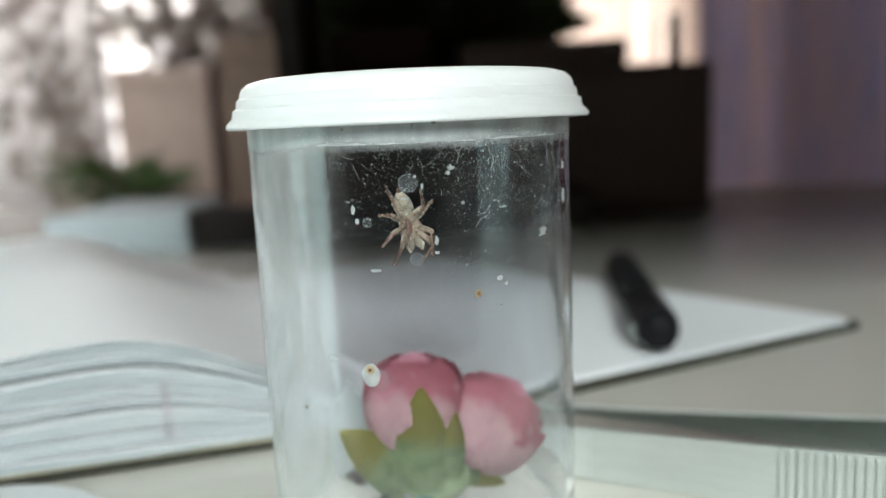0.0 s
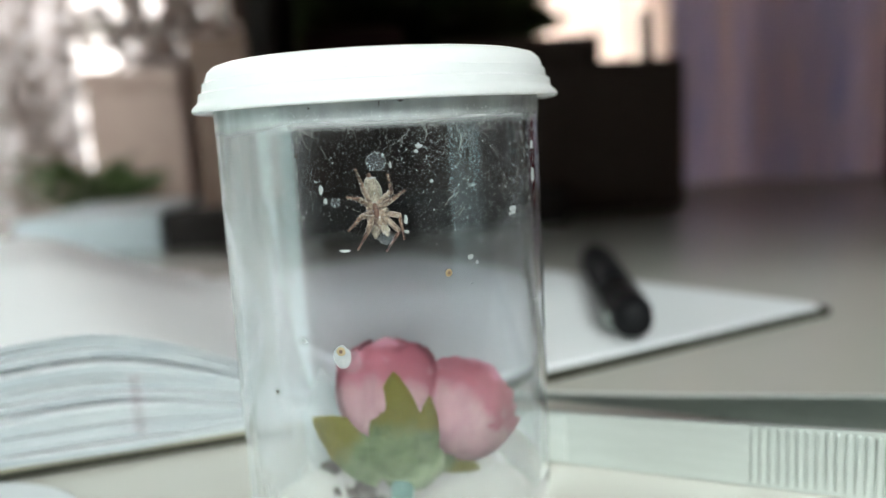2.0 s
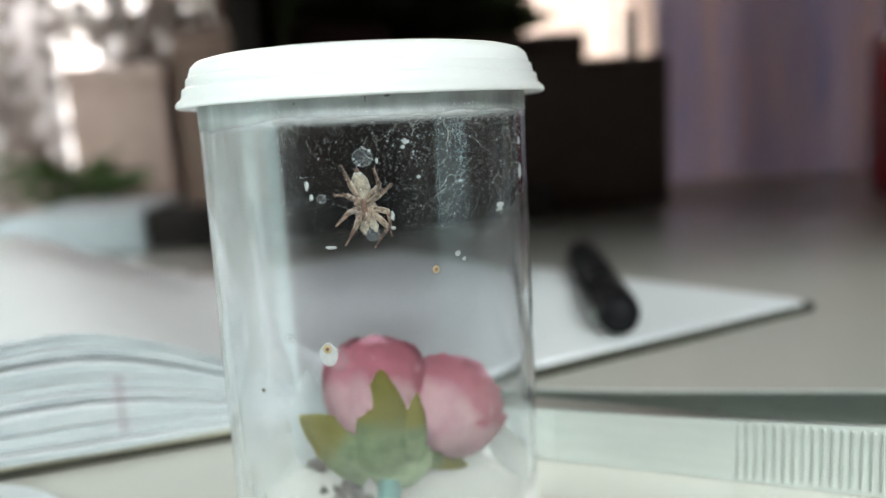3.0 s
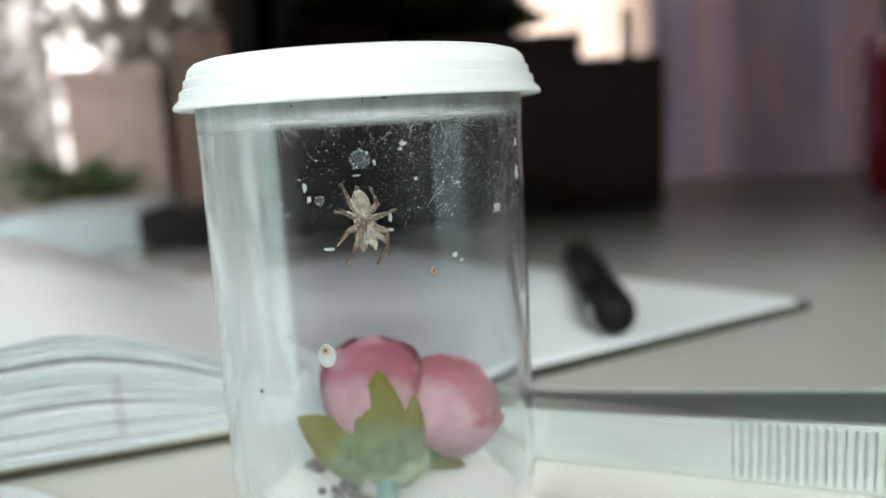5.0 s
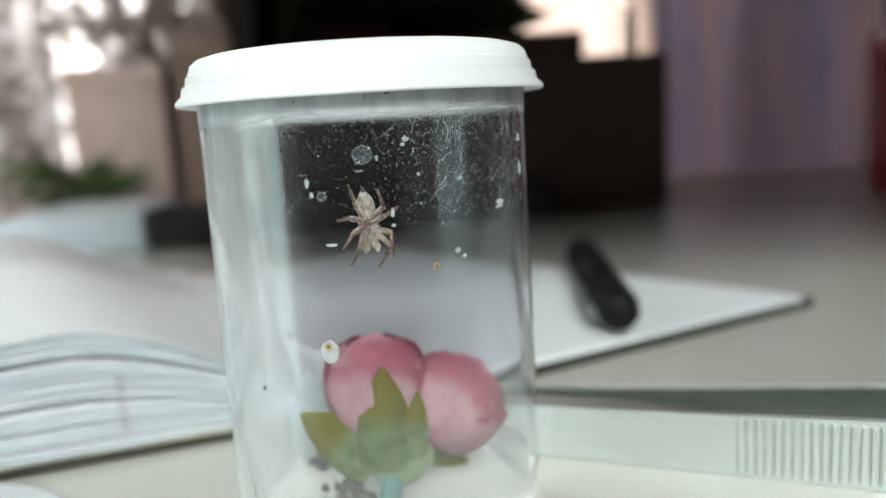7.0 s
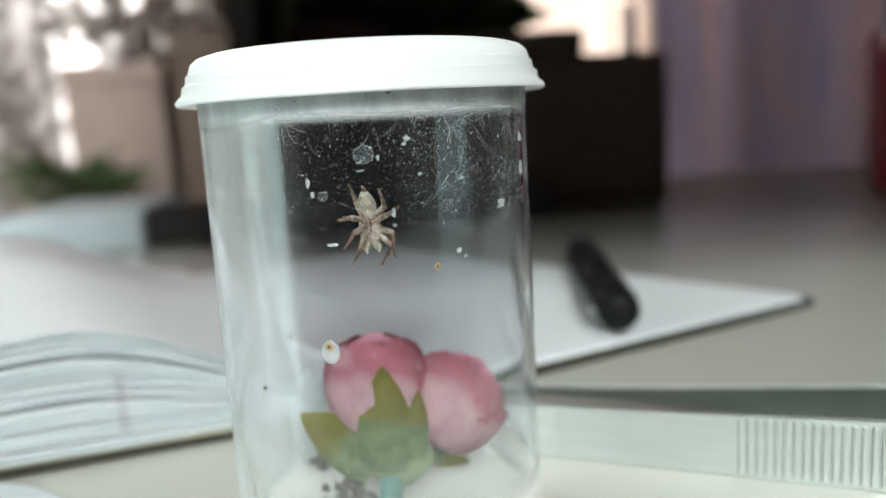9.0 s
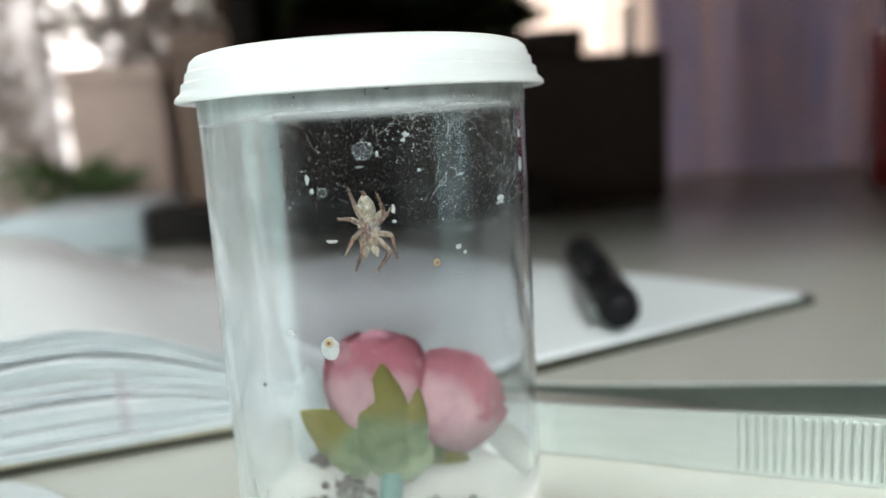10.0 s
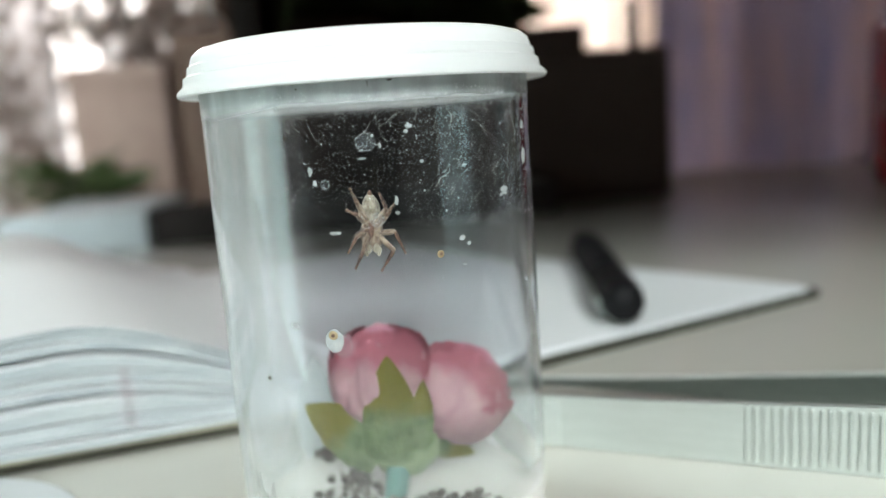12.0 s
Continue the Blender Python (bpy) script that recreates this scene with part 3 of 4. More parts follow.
# juts past the leaves so its dark card draws the shade line below them
cover = part("cover", sheet_stack(0.1445, 0.190, lambda u: 0.0004, lambda u: 0.0021, -0.0024, sign=1, corner=0.006, skew=0.30), M["cover"], notebook, "worn olive-brown card cover")
cover.matrix_local = turn_r
endpaper = part("endpaper", sheet_stack(0.149, 0.195, lambda u: 0.0017 + 0.0012 * u, lambda u: 0.0026 + 0.0012 * u, 0.0004, 0.0004, 3, skew=0.235), M["endpaper"], notebook, "yellowed endpaper")
endpaper.matrix_local = turn_l
cuts = (0.0, 0.10, 0.17, 0.24, 0.33, 0.385, 0.44, 0.52, 0.60, 0.645, 0.73, 0.80, 0.87, 0.94, 1.0)
random.seed(4)
for k, (a, b) in enumerate(zip(cuts, cuts[1:])):
    gap = {0: 0.0007, 2: 0.0006, 4: 0.0009, 5: 0.0015, 6: 0.0008, 10: 0.0021, 12: 0.0008, 13: 0.0005}.get(k, random.uniform(0.0001, 0.0003))
    lo = (lambda a: lambda u: 0.0026 + 0.0012 * u + arch(u, H - 0.0032) * a)(a)
    hi = (lambda b, g: lambda u: 0.0026 + 0.0012 * u + arch(u, H - 0.0032) * b - g * math.sin(math.pi * min(1, u * 1.05)) ** 0.5)(b, gap)
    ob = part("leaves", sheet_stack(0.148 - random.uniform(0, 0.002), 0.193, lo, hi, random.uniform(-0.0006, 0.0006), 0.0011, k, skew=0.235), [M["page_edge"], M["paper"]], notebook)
    # sides take the shade-toned edge colour, tops the plain paper
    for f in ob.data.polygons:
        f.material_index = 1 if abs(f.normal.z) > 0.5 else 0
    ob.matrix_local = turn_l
stamp = part("edge_stamp", box(-0.0580, -0.0560, -0.0011, -0.0010, 0.0060, 0.0185), M["stamp"], notebook, "faded pink stamp across the page edges")
stamp.matrix_local = turn_l
for k in range(3):
    lo = (lambda k: lambda u: 0.0022 + 0.0003 * k + 0.003 * math.exp(-u * 9) * k * 0.5)(k)
    hi = (lambda k: lambda u: 0.0024 + 0.0003 * k + 0.003 * math.exp(-u * 9) * (k + 1) * 0.5)(k)
    ob = part("leaves", sheet_stack(0.1435 - 0.001 * k, 0.187, lo, hi, 0.0004 * k, 0.0003, k + 30, sign=1, corner=0.006, skew=0.30), M["paper"], notebook)
    ob.matrix_local = turn_r

# ---------------------------------------------------------------- the pen on the right page
a, b = Vector((0.0640, 0.0700, 0.0102)), Vector((0.0810, 0.1700, 0.0098))
pen = thing("pen", Matrix.Translation(a) @ (b - a).to_track_quat("Z", "Y").to_matrix().to_4x4(), "black plastic marker pen lying on the open page", "pen")
part("barrel", lathe([(0.0, 0.0), (0.0030, 0.0002), (0.0046, 0.0012), (0.0056, 0.0035), (0.0061, 0.008), (0.0062, 0.030), (0.0052, 0.0312), (0.0052, 0.0325), (0.0060, 0.0335), (0.0063, 0.090), (0.0055, 0.098), (0.0030, 0.102), (0.0, 0.1022)], 40), M["pen"], pen)
bm = box(-0.0022, 0.0022, 0.0056, 0.0072, 0.006, 0.040, 0.0004)
clip = part("clip", bm, M["steel_shaded"], pen, "dull metal pen clip")
clip.matrix_local = pose(0, 0, 0, 0, 0, -104)
bm = bmesh.new()
for i in range(3):
    box(-0.0008, 0.0008, 0.0055, 0.00605, 0.008 + i * 0.005, 0.0115 + i * 0.005, bm=bm)
ob = part("print", bm, M["pen_print"], pen, "worn reddish printing")
ob.matrix_local = pose(0, 0, 0, 0, 0, 20)

# ---------------------------------------------------------------- tweezers lying on edge
def strip(p, q, h0, h1, c0, c1, thick, n=24):
    """An upright steel strip from p to q on the desk: heights h0, h1 about centre heights c0, c1."""
    bm = bmesh.new()
    p, q = Vector(p), Vector(q)
    side = Vector((-(q - p).y, (q - p).x, 0)).normalized() * thick / 2
    cols = []
    for i in range(n + 1):
        u = i / n
        e = u * u * (3 - 2 * u)
        o = p.lerp(q, u)
        h, c = h0 + (h1 - h0) * e, c0 + (c1 - c0) * e
        cols.append([bm.verts.new(o + side * s + Vector((0, 0, c + h / 2 * g))) for s, g in ((-1, -1), (-1, 1), (1, 1), (1, -1))])
    for a, b in zip(cols, cols[1:]):
        for k in range(4):
            bm.faces.new((a[k], b[k], b[(k + 1) % 4], a[(k + 1) % 4]))
    bm.faces.new(cols[0])
    bm.faces.new(cols[-1][::-1])
    bmesh.ops.bevel(bm, geom=[e for e in bm.edges if abs((e.verts[0].co - e.verts[1].co).normalized().dot((q - p).normalized())) > 0.9], offset=0.0003, segments=2, affect="EDGES")
    return bm


tweezers = thing("tweezers", pose(0, 0, 0), "steel tweezers with ribbed grips lying on edge on the desk", "tweezers")
part("arm", strip((0.0180, 0.0185, 0), (0.128, -0.0380, 0), 0.0098, 0.0136, 0.0051, 0.0070, 0.0012), M["steel"], tweezers, "bright steel arm with a ribbed grip")
# far arm coloured as if in the shade of the near one
part("arm", strip((0.0200, 0.0372, 0), (0.132, -0.0092, 0), 0.0010, 0.0106, 0.0058, 0.0055, 0.0012), M["steel_shaded"], tweezers, "inner side of the far arm, darkened in colour for shade")
# thin lighter strip laid along the top as the arm's highlight
part("edge", strip((0.0200, 0.0372, 0), (0.132, -0.0092, 0), 0.0004, 0.0004, 0.00655, 0.01105, 0.0013), M["steel_highlight"], tweezers, "bright strip painted as the highlight on the far arm's top edge")
part("arm_end", strip((0.128, -0.0380, 0), (0.205, -0.0560, 0), 0.0136, 0.0090, 0.0070, 0.0050, 0.0012), M["steel"], tweezers)
part("arm_end", strip((0.132, -0.0092, 0), (0.205, -0.0545, 0), 0.0106, 0.0090, 0.0055, 0.0050, 0.0012), M["steel_shaded"], tweezers)
d = (Vector((0.128, -0.038, 0)) - Vector((0.018, 0.0185, 0))).normalized()
turn_arm = math.degrees(math.atan2(d.y, d.x))
plate = part("tip_plate", box(0.0, 0.0150, -0.00105, -0.0005, 0.0006, 0.0094, 0.0002), M["steel"], tweezers)
plate.matrix_local = pose(0.018, 0.0185, 0, 0, 0, turn_arm)
rib_mesh = None
for i in range(34):
    o = Vector((0.018, 0.0185, 0)) + d * (0.0475 + i * 0.00145)
    if rib_mesh is None:
        rib = part("rib", box(-0.00036, 0.00036, -0.00112, -0.0004, 0.0012, 0.0112, 0.0001), M["steel_rib"], tweezers)
        rib_mesh = rib.data
    else:
        rib = new("rib", rib_mesh)
        rib.parent = tweezers
    rib.matrix_local = pose(o.x, o.y, 0, 0, 0, turn_arm)


# a round paper coaster at the front of the desk
coaster = thing("coaster", pose(-0.082, -0.0075, 0.0), "round white paper coaster lying on the desk", "coaster")
part("disc", lathe([(0.0, 0.0), (0.0298, 0.0), (0.0304, 0.0004), (0.0304, 0.0010), (0.0298, 0.0013), (0.0, 0.0013)], 72), M["paper"], coaster)


# ---------------------------------------------------------------- things behind the notebook
case = thing("desk_case", pose(0, 0, 0), "dark brown box with a stepped top on the desk", "box")
part("body", box(-0.060, 0.201, 0.375, 0.48, 0.0, 0.0995, 0.004), M["box"], case)
part("upper_box", box(0.040, 0.148, 0.385, 0.46, 0.0998, 0.117, 0.003), M["box"], case)
part("drawer", box(-0.130, 0.112, 0.333, 0.3745, 0.0, 0.021, 0.002), M["black"], case, "low black drawer at its foot")

post = thing("candle_stub", pose(0.187, 0.41, 0.0996), "small dark round stick standing on the box", "stick")
part("stick", lathe([(0.0, 0), (0.0045, 0), (0.0045, 0.030), (0.0036, 0.034), (0.0, 0.034)], 24), M["black"], post)

tower = thing("computer_case", pose(0, 0, 0), "tall black computer case at the back of the desk", "computer")
part("side_panel", box(-0.0745, -0.062, 0.3755, 0.52, 0.004, 0.30, 0.003), M["black"], tower)
part("front_panel", box(-0.0790, -0.0750, 0.3757, 0.50, 0.004, 0.30, 0.0015), M["black"], tower)
part("foot", box(-0.078, -0.060, 0.380, 0.50, 0.0, 0.0035, 0.001), M["black"], tower)

storage = thing("storage_box", pose(0, 0, 0), "dark maroon cardboard box", "box")
part("body", box(-0.048, 0.020, 0.40, 0.47, 0.0996, 0.130, 0.002), M["maroon"], storage)

slip = thing("grey_book", pose(0, 0, 0), "thin grey-blue book lying on the desk", "book")
for z in (0.0, 0.0203):
    part("cover", box(-0.215, -0.1325, 0.336, 0.45, z, z + 0.0012, 0.0004), M["greybook"], slip)
part("spine", box(-0.215, -0.1325, 0.3345, 0.3358, 0.0, 0.0215, 0.0005), M["greybook"], slip)
part("page_block", box(-0.214, -0.1335, 0.3362, 0.449, 0.0014, 0.0201), M["page_edge"], slip, "pale page block")


def leaf_mesh(bm, base, tip, width, seed, droop=0.2):
    b, t = Vector(base), Vector(tip)
    d = t - b
    s = d.cross(Vector((noise.noise(b * 40 + Vector((seed, 0, 0))), -1, noise.noise(t * 40)))).normalized() * width
    prev = None
    for i in range(7):
        u = i / 6
        o = b + d * u + Vector((0, 0, -droop * d.length * u * u))
        w = math.sin(math.pi * (0.06 + 0.93 * u)) ** 0.8
        row = [bm.verts.new(o + s * w), bm.verts.new(o + Vector((0, 0.0, -width * 0.3 * w))), bm.verts.new(o - s * w)]
        if prev:
            bm.faces.new((prev[0], row[0], row[1], prev[1]))
            bm.faces.new((prev[1], row[1], row[2], prev[2]))
        prev = row


def potted_plant(name, m, label, pot_r, pot_h, leaves, reach, rise, width, leaf_mat, pot_mat, seed):
    p = thing(name, m, label, "plant")
    part("pot", lathe([(0, 0), (pot_r * 0.75, 0), (pot_r * 0.97, pot_h * 0.9), (pot_r, pot_h), (pot_r * 0.9, pot_h), (pot_r * 0.85, pot_h * 0.9), (0, pot_h * 0.88)], 40), pot_mat, p)
    random.seed(seed)
    bm = bmesh.new()
    for i in range(leaves):
        a, r = random.uniform(0, 6.283), reach * random.uniform(0.3, 1)
        base = Vector((0.3 * pot_r * math.cos(a), 0.3 * pot_r * math.sin(a), pot_h * 0.9 + rise * random.uniform(0, 0.5)))
        tip = base + Vector((r * math.cos(a), r * math.sin(a), rise * random.uniform(0.0, 0.7)))
        leaf_mesh(bm, base, tip, width * random.uniform(0.6, 1.1), i)
    part("foliage", bm, leaf_mat, p)
    bm = bmesh.new()
    for i in range(5):
        a = i * 1.3
        tube([(0, 0, pot_h * 0.85), (0.3 * pot_r * math.cos(a), 0.3 * pot_r * math.sin(a), pot_h + rise * 0.6)], [0.002, 0.0012], 6, bm)
    part("stems", bm, leaf_mat, p)
    return p


potted_plant("houseplant", pose(0.030, 0.56, 0.0), "dark leafy houseplant in a brown pot", 0.06, 0.10, 130, 0.13, 0.16, 0.018, M["leaf"], M["maroon"], 3)
potted_plant("small_plant", pose(-0.235, 0.52, 0.0), "small green grassy plant in a pale pot", 0.030, 0.012, 60, 0.065, 0.055, 0.003, M["leaf_green"], M["basket"], 5)


def carton(m, w, deep, high, material, label):
    """A cardboard carton with a lid that overhangs it."""
    c = thing("carton", m, label, "box", "cartons at the back of the desk")
    part("body", box(-w / 2, w / 2, 0, deep, 0, high * 0.86, 0.002), material, c)
    part("lid", box(-w / 2 - 0.002, w / 2 + 0.002, -0.002, deep + 0.002, high * 0.86 + 0.0005, high, 0.002), material, c)
    return c


carton(pose(-0.206, 0.555, 0.0, 0, 0, 4), 0.078, 0.085, 0.124, M["carton"], "dusky pink-brown cardboard carton")
carton(pose(-0.131, 0.565, 0.0, 0, 0, -3), 0.058, 0.080, 0.148, M["carton_dark"], "dark brown cardboard carton beside a computer case")

# pale dried stems in front of the bright window
def dried_flowers(m, count, r0, z0, z1, seed, size=1.0, material=M["pale_leaf"], label="pale dried flower stems in a pale vase"):
    random.seed(seed)
    dried = thing("dried_flowers", m, label, "dried flowers", "dried flowers by the window")
    part("vase", lathe([(0, 0), (0.022, 0), (0.026, 0.02), (0.020, 0.05), (0.014, 0.06), (0.012, 0.06), (0.016, 0.045), (0, 0.01)], 40), M["pale_leaf"], dried)
    bm = bmesh.new()
    for i in range(count):
        a, r, z = random.uniform(0, 6.283), r0 * random.random() ** 0.6, random.uniform(z0, z1)
        q = random.uniform(0.6, 1.5) * size
        blob(squash(r * math.cos(a) * (0.7 + z * 2), r * math.sin(a), z, 0.0036 * q, 0.0032 * q, 0.005 * q, random.uniform(0, 90), random.uniform(0, 90), 0), 6, 5, bm)
    tagged(part("flower_mass", bm, material, dried), kind="stuff")
    for i in range(9):
        a = i * 0.7
        part("stem", tube([(0, 0, 0.05), (r0 * 0.8 * math.cos(a), r0 * 0.8 * math.sin(a), z1 * 0.95)], [0.0012, 0.0008], 5), M["pale_leaf"], dried)


dried_flowers(pose(-0.322, 0.64, 0.0), 300, 0.066, 0.01, 0.20, 8)
dried_flowers(pose(-0.245, 0.80, -0.03), 240, 0.080, 0.17, 0.34, 9)
dried_flowers(pose(-0.205, 0.70, 0.0), 170, 0.062, 0.115, 0.235, 17, 1.7)

west = mesh_ob("side_curtain", drape(-0.72, 0.02, -0.70, 0.62, 0.0, 9, 0.015, 14), M["white_cloth"])
west.matrix_world = pose(-0.81, 0.02, 0, 0, 0, -90)
tagged(west, "white curtain drawn aside by the far window", "curtain")
tagged(mesh_ob("white_curtain", drape(-0.74, -0.42, -0.70, 0.56, 1.02, 7, 0.015, 2), M["white_cloth"]), "white translucent curtain hanging by the window", "curtain")
tagged(mesh_ob("sheer_curtain", drape(0.0, 0.43, -0.70, 0.40, 0.98, 14, 0.015, 5), M["sheer"]), "sheer cream curtain glowing with daylight", "curtain")
tagged(mesh_ob("purple_curtain", drape(0.240, 0.436, 0.003, 1.4, 0.500, 0.9, 0.010, 9), M["purple"]), "heavy purple-grey curtain hanging in folds", "curtain")

mug = thing("mug", pose(0.3575, 0.33, 0.0, 0, 0, 70), "glossy red ceramic mug on the desk", "mug")
part("cup", lathe([(0, 0), (0.034, 0), (0.038, 0.004), (0.040, 0.02), (0.0405, 0.098), (0.039, 0.101), (0.0372, 0.098), (0.0365, 0.01), (0, 0.007)], 64), M["red"], mug)
part("handle", tube([(0.039 + 0.022 * math.sin(math.pi * k / 10), 0, 0.022 + 0.06 * k / 10) for k in range(11)], [0.005] * 11, 12), M["red"], mug)


# ---------------------------------------------------------------- the flowers in the jar
def petal(r, tall, spread, top, turn, seed, n=20):
    """A cupped petal: a patch of an egg-shaped shell round the z axis, with a broad, rolled and frayed rim."""
    bm = bmesh.new()
    edge = bm.verts.layers.float.new("edge")
    grid = []
    for i in range(n + 1):
        v = i / n
        row = []
        for k in range(n + 1):
            u = k / n * 2 - 1
            rim = top + 26 * abs(u) ** 3.2 + 5 * noise.noise(Vector((u * 2.1, 0.3, seed * 3.1))) + 3.5 * noise.noise(Vector((u * 8, 0.8, seed * 1.7)))
            phi = radians(160 + (max(3.0, rim) - 160) * v)
            a = radians(turn) + u * radians(spread) * (0.42 + 0.58 * math.sin(math.pi * min(0.5, 0.10 + 0.55 * v)))
            roll = 0.05 * max(0.0, v - 0.82) / 0.18
            pleat = 0.016 * math.sin(u * 9 + 2.5 * noise.noise(Vector((u, v * 2, seed))) + seed) * v
            wave = 0.034 * noise.noise(Vector((u * 2.3, v * 2.4, seed * 3.7))) + pleat - 0.03 * abs(u) ** 4
            rr = r * (math.sin(phi) ** 0.84 + roll + wave)
            row.append(bm.verts.new((rr * math.cos(a), rr * math.sin(a), tall * (math.cos(phi) + 0.4 * wave))))
            row[-1][edge] = v + 0.10 * v ** 4 * abs(u) ** 6
        grid.append(row)
    for a, b in zip(grid, grid[1:]):
        for k in range(n):
            bm.faces.new((a[k], a[k + 1], b[k + 1], b[k]))
    bmesh.ops.solidify(bm, geom=bm.faces[:], thickness=0.00025)
    return bm


def rose(m, r, tall, seed, label, rings):
    """Petals in rings: how many, size, angle of the rim from the top, first turn."""
    fl = thing("rose", m, label, "flower", "roses in the jar")
    random.seed(seed)
    for ring, (count, size, top, first_turn) in enumerate(rings):
        for i in range(count):
            part("petal", petal(r * size * random.uniform(0.98, 1.02), tall * (0.35 + 0.65 * size), 190 / count + random.uniform(2, 9), top + random.uniform(-4, 4),
                                first_turn + 360 * i / count + random.uniform(-7, 7), seed + i + ring * 9), M["petal"], fl)
    part("core", blob(squash(0, 0, 0, r * 0.80, r * 0.80, tall * 0.93), 24, 16, rough=0.10, freq=2.6, seed=seed), M["core"], fl, "tightly furled darker pink core")
    return fl


def sepal(length, width, bend, seed, n=18):
    """A pointed green sepal that rises from the origin along z and leans out along -y."""
    bm = bmesh.new()
    edge = bm.verts.layers.float.new("edge")
    grid = []
    for i in range(n + 1):
        v = i / n
        w = width * math.sin(math.pi * (0.26 + 0.735 * v)) ** 0.85
        y = -bend * math.sin(v * 1.6) * length
        row = []
        for k in range(7):
            u = k / 3 - 1
            w2 = w * (1 + 0.04 * noise.noise(Vector((u * 2, v * 9, seed * 0.7))) + 0.06 * noise.noise(Vector((u * 3, v * 26, seed * 1.9))))
            row.append(bm.verts.new((u * w2, y + 0.35 * w * u * u + 0.0002 * noise.noise(Vector((u * 3, v * 4, seed))), v * length)))
            row[-1][edge] = v
        grid.append(row)
    for i, (a, b) in enumerate(zip(grid, grid[1:])):
        for k in range(6):
            bm.faces.new((a[k], a[k + 1], b[k + 1], b[k]))
    bmesh.ops.solidify(bm, geom=bm.faces[:], thickness=0.0004)
    return bm


first = rose(pose(-0.0014, 0.0005, 0.0216, -6, 2, 0), 0.0089, 0.0090, 1, "pink rose head with dark rims, resting in the jar",
             ((3, 1.0, 48, 262), (4, 0.95, 34, 225), (4, 0.89, 22, 250), (4, 0.81, 12, 200), (3, 0.66, 6, 80)))
second = rose(pose(0.0115, 0.0010, 0.0174, -16, 38, 0), 0.0088, 0.0087, 2, "paler pink rose head leaning outwards in the jar",
              ((4, 1.0, 68, 250), (5, 0.95, 54, 205), (5, 0.89, 40, 245), (5, 0.81, 26, 170), (4, 0.70, 12, 60)))
part("calyx", blob(squash(0.0032, -0.0032, -0.0114, 0.0056, 0.0050, 0.0046), 28, 18, rough=0.10, freq=2.2), M["calyx"], first, "green calyx")
for x, y, z, length, width, bend, ry, rz in ((0.0012, -0.0088, -0.0124, 0.0172, 0.0045, 0.02, -1, 0), (-0.0008, -0.0064, -0.0122, 0.0148, 0.0046, 0.04, -52, -12),
                                     (0.0058, -0.0080, -0.0106, 0.0112, 0.0021, 0.02, 3, 14), (0.0066, 0.0030, -0.0128, 0.0098, 0.0022, 0.05, 108, 10)):
    ob = part("sepal", sepal(length, width, bend, ry), M["sepal"], first, "mottled green sepal with an olive tip")
    ob.matrix_local = pose(x, y, z, 0, ry, rz)
part("wire", tube([(0.0010, -0.0068, -0.0202), (0.0013, -0.0066, -0.0174)], [0.0009, 0.0009], 12), M["stem"], first, "thin green wire")
part("stem", tube([(0.0012, -0.0066, -0.0186), (0.0013, -0.0066, -0.0184), (0.0018, -0.0062, -0.0150), (0.0021, -0.0060, -0.0134), (0.0021, -0.0055, -0.0114)], [0.0014, 0.0018, 0.0019, 0.0019, 0.0017], 18), M["stem"], first, "short teal plastic stem")

# a grey patch put in for the rose's shade against the far wall of the jar
rose_shade = thing("rose_shade_patch", pose(-0.0130, 0.0125, 0.0032, -4, -2, 20), "grey-green patch standing for the rose's shade on the jar's far wall", "petal")
part("shade_patch", sepal(0.0188, 0.0042, 0.03, 7), M["rose_shade"], rose_shade)

# crumbs at the bottom
random.seed(12)
bm = bmesh.new()
for i in range(700):
    x, y = random.gauss(0.001, 0.0055), random.uniform(-0.0205, -0.0095) - 0.0012 * random.random()
    if i % 12 == 0:
        x, y = random.uniform(-0.014, -0.003), random.uniform(-0.014, -0.002)
    if math.hypot(x, y) > 0.0212:
        continue
    if i % 12 == 1:
        x, y = random.gauss(-0.0123, 0.0007), random.gauss(0.0106, 0.0007)
    if i % 12 == 2:
        x, y = random.gauss(-0.0072, 0.0014), random.gauss(-0.0004, 0.0012)
    s = random.uniform(0.0003, 0.0009)
    blob(squash(x, y, 0.0032 + s * 0.4 + random.uniform(0, 0.0016) * (i % 12 > 0), s, s * random.uniform(0.6, 1), s * 0.7, random.uniform(0, 60), 0, random.uniform(0, 180)), 8, 6, bm, 0.35, 2, i)
tagged(mesh_ob("crumbs", bm, M["soil"]), "dark soil crumbs on the bottom of the jar", "soil", "", "stuff")


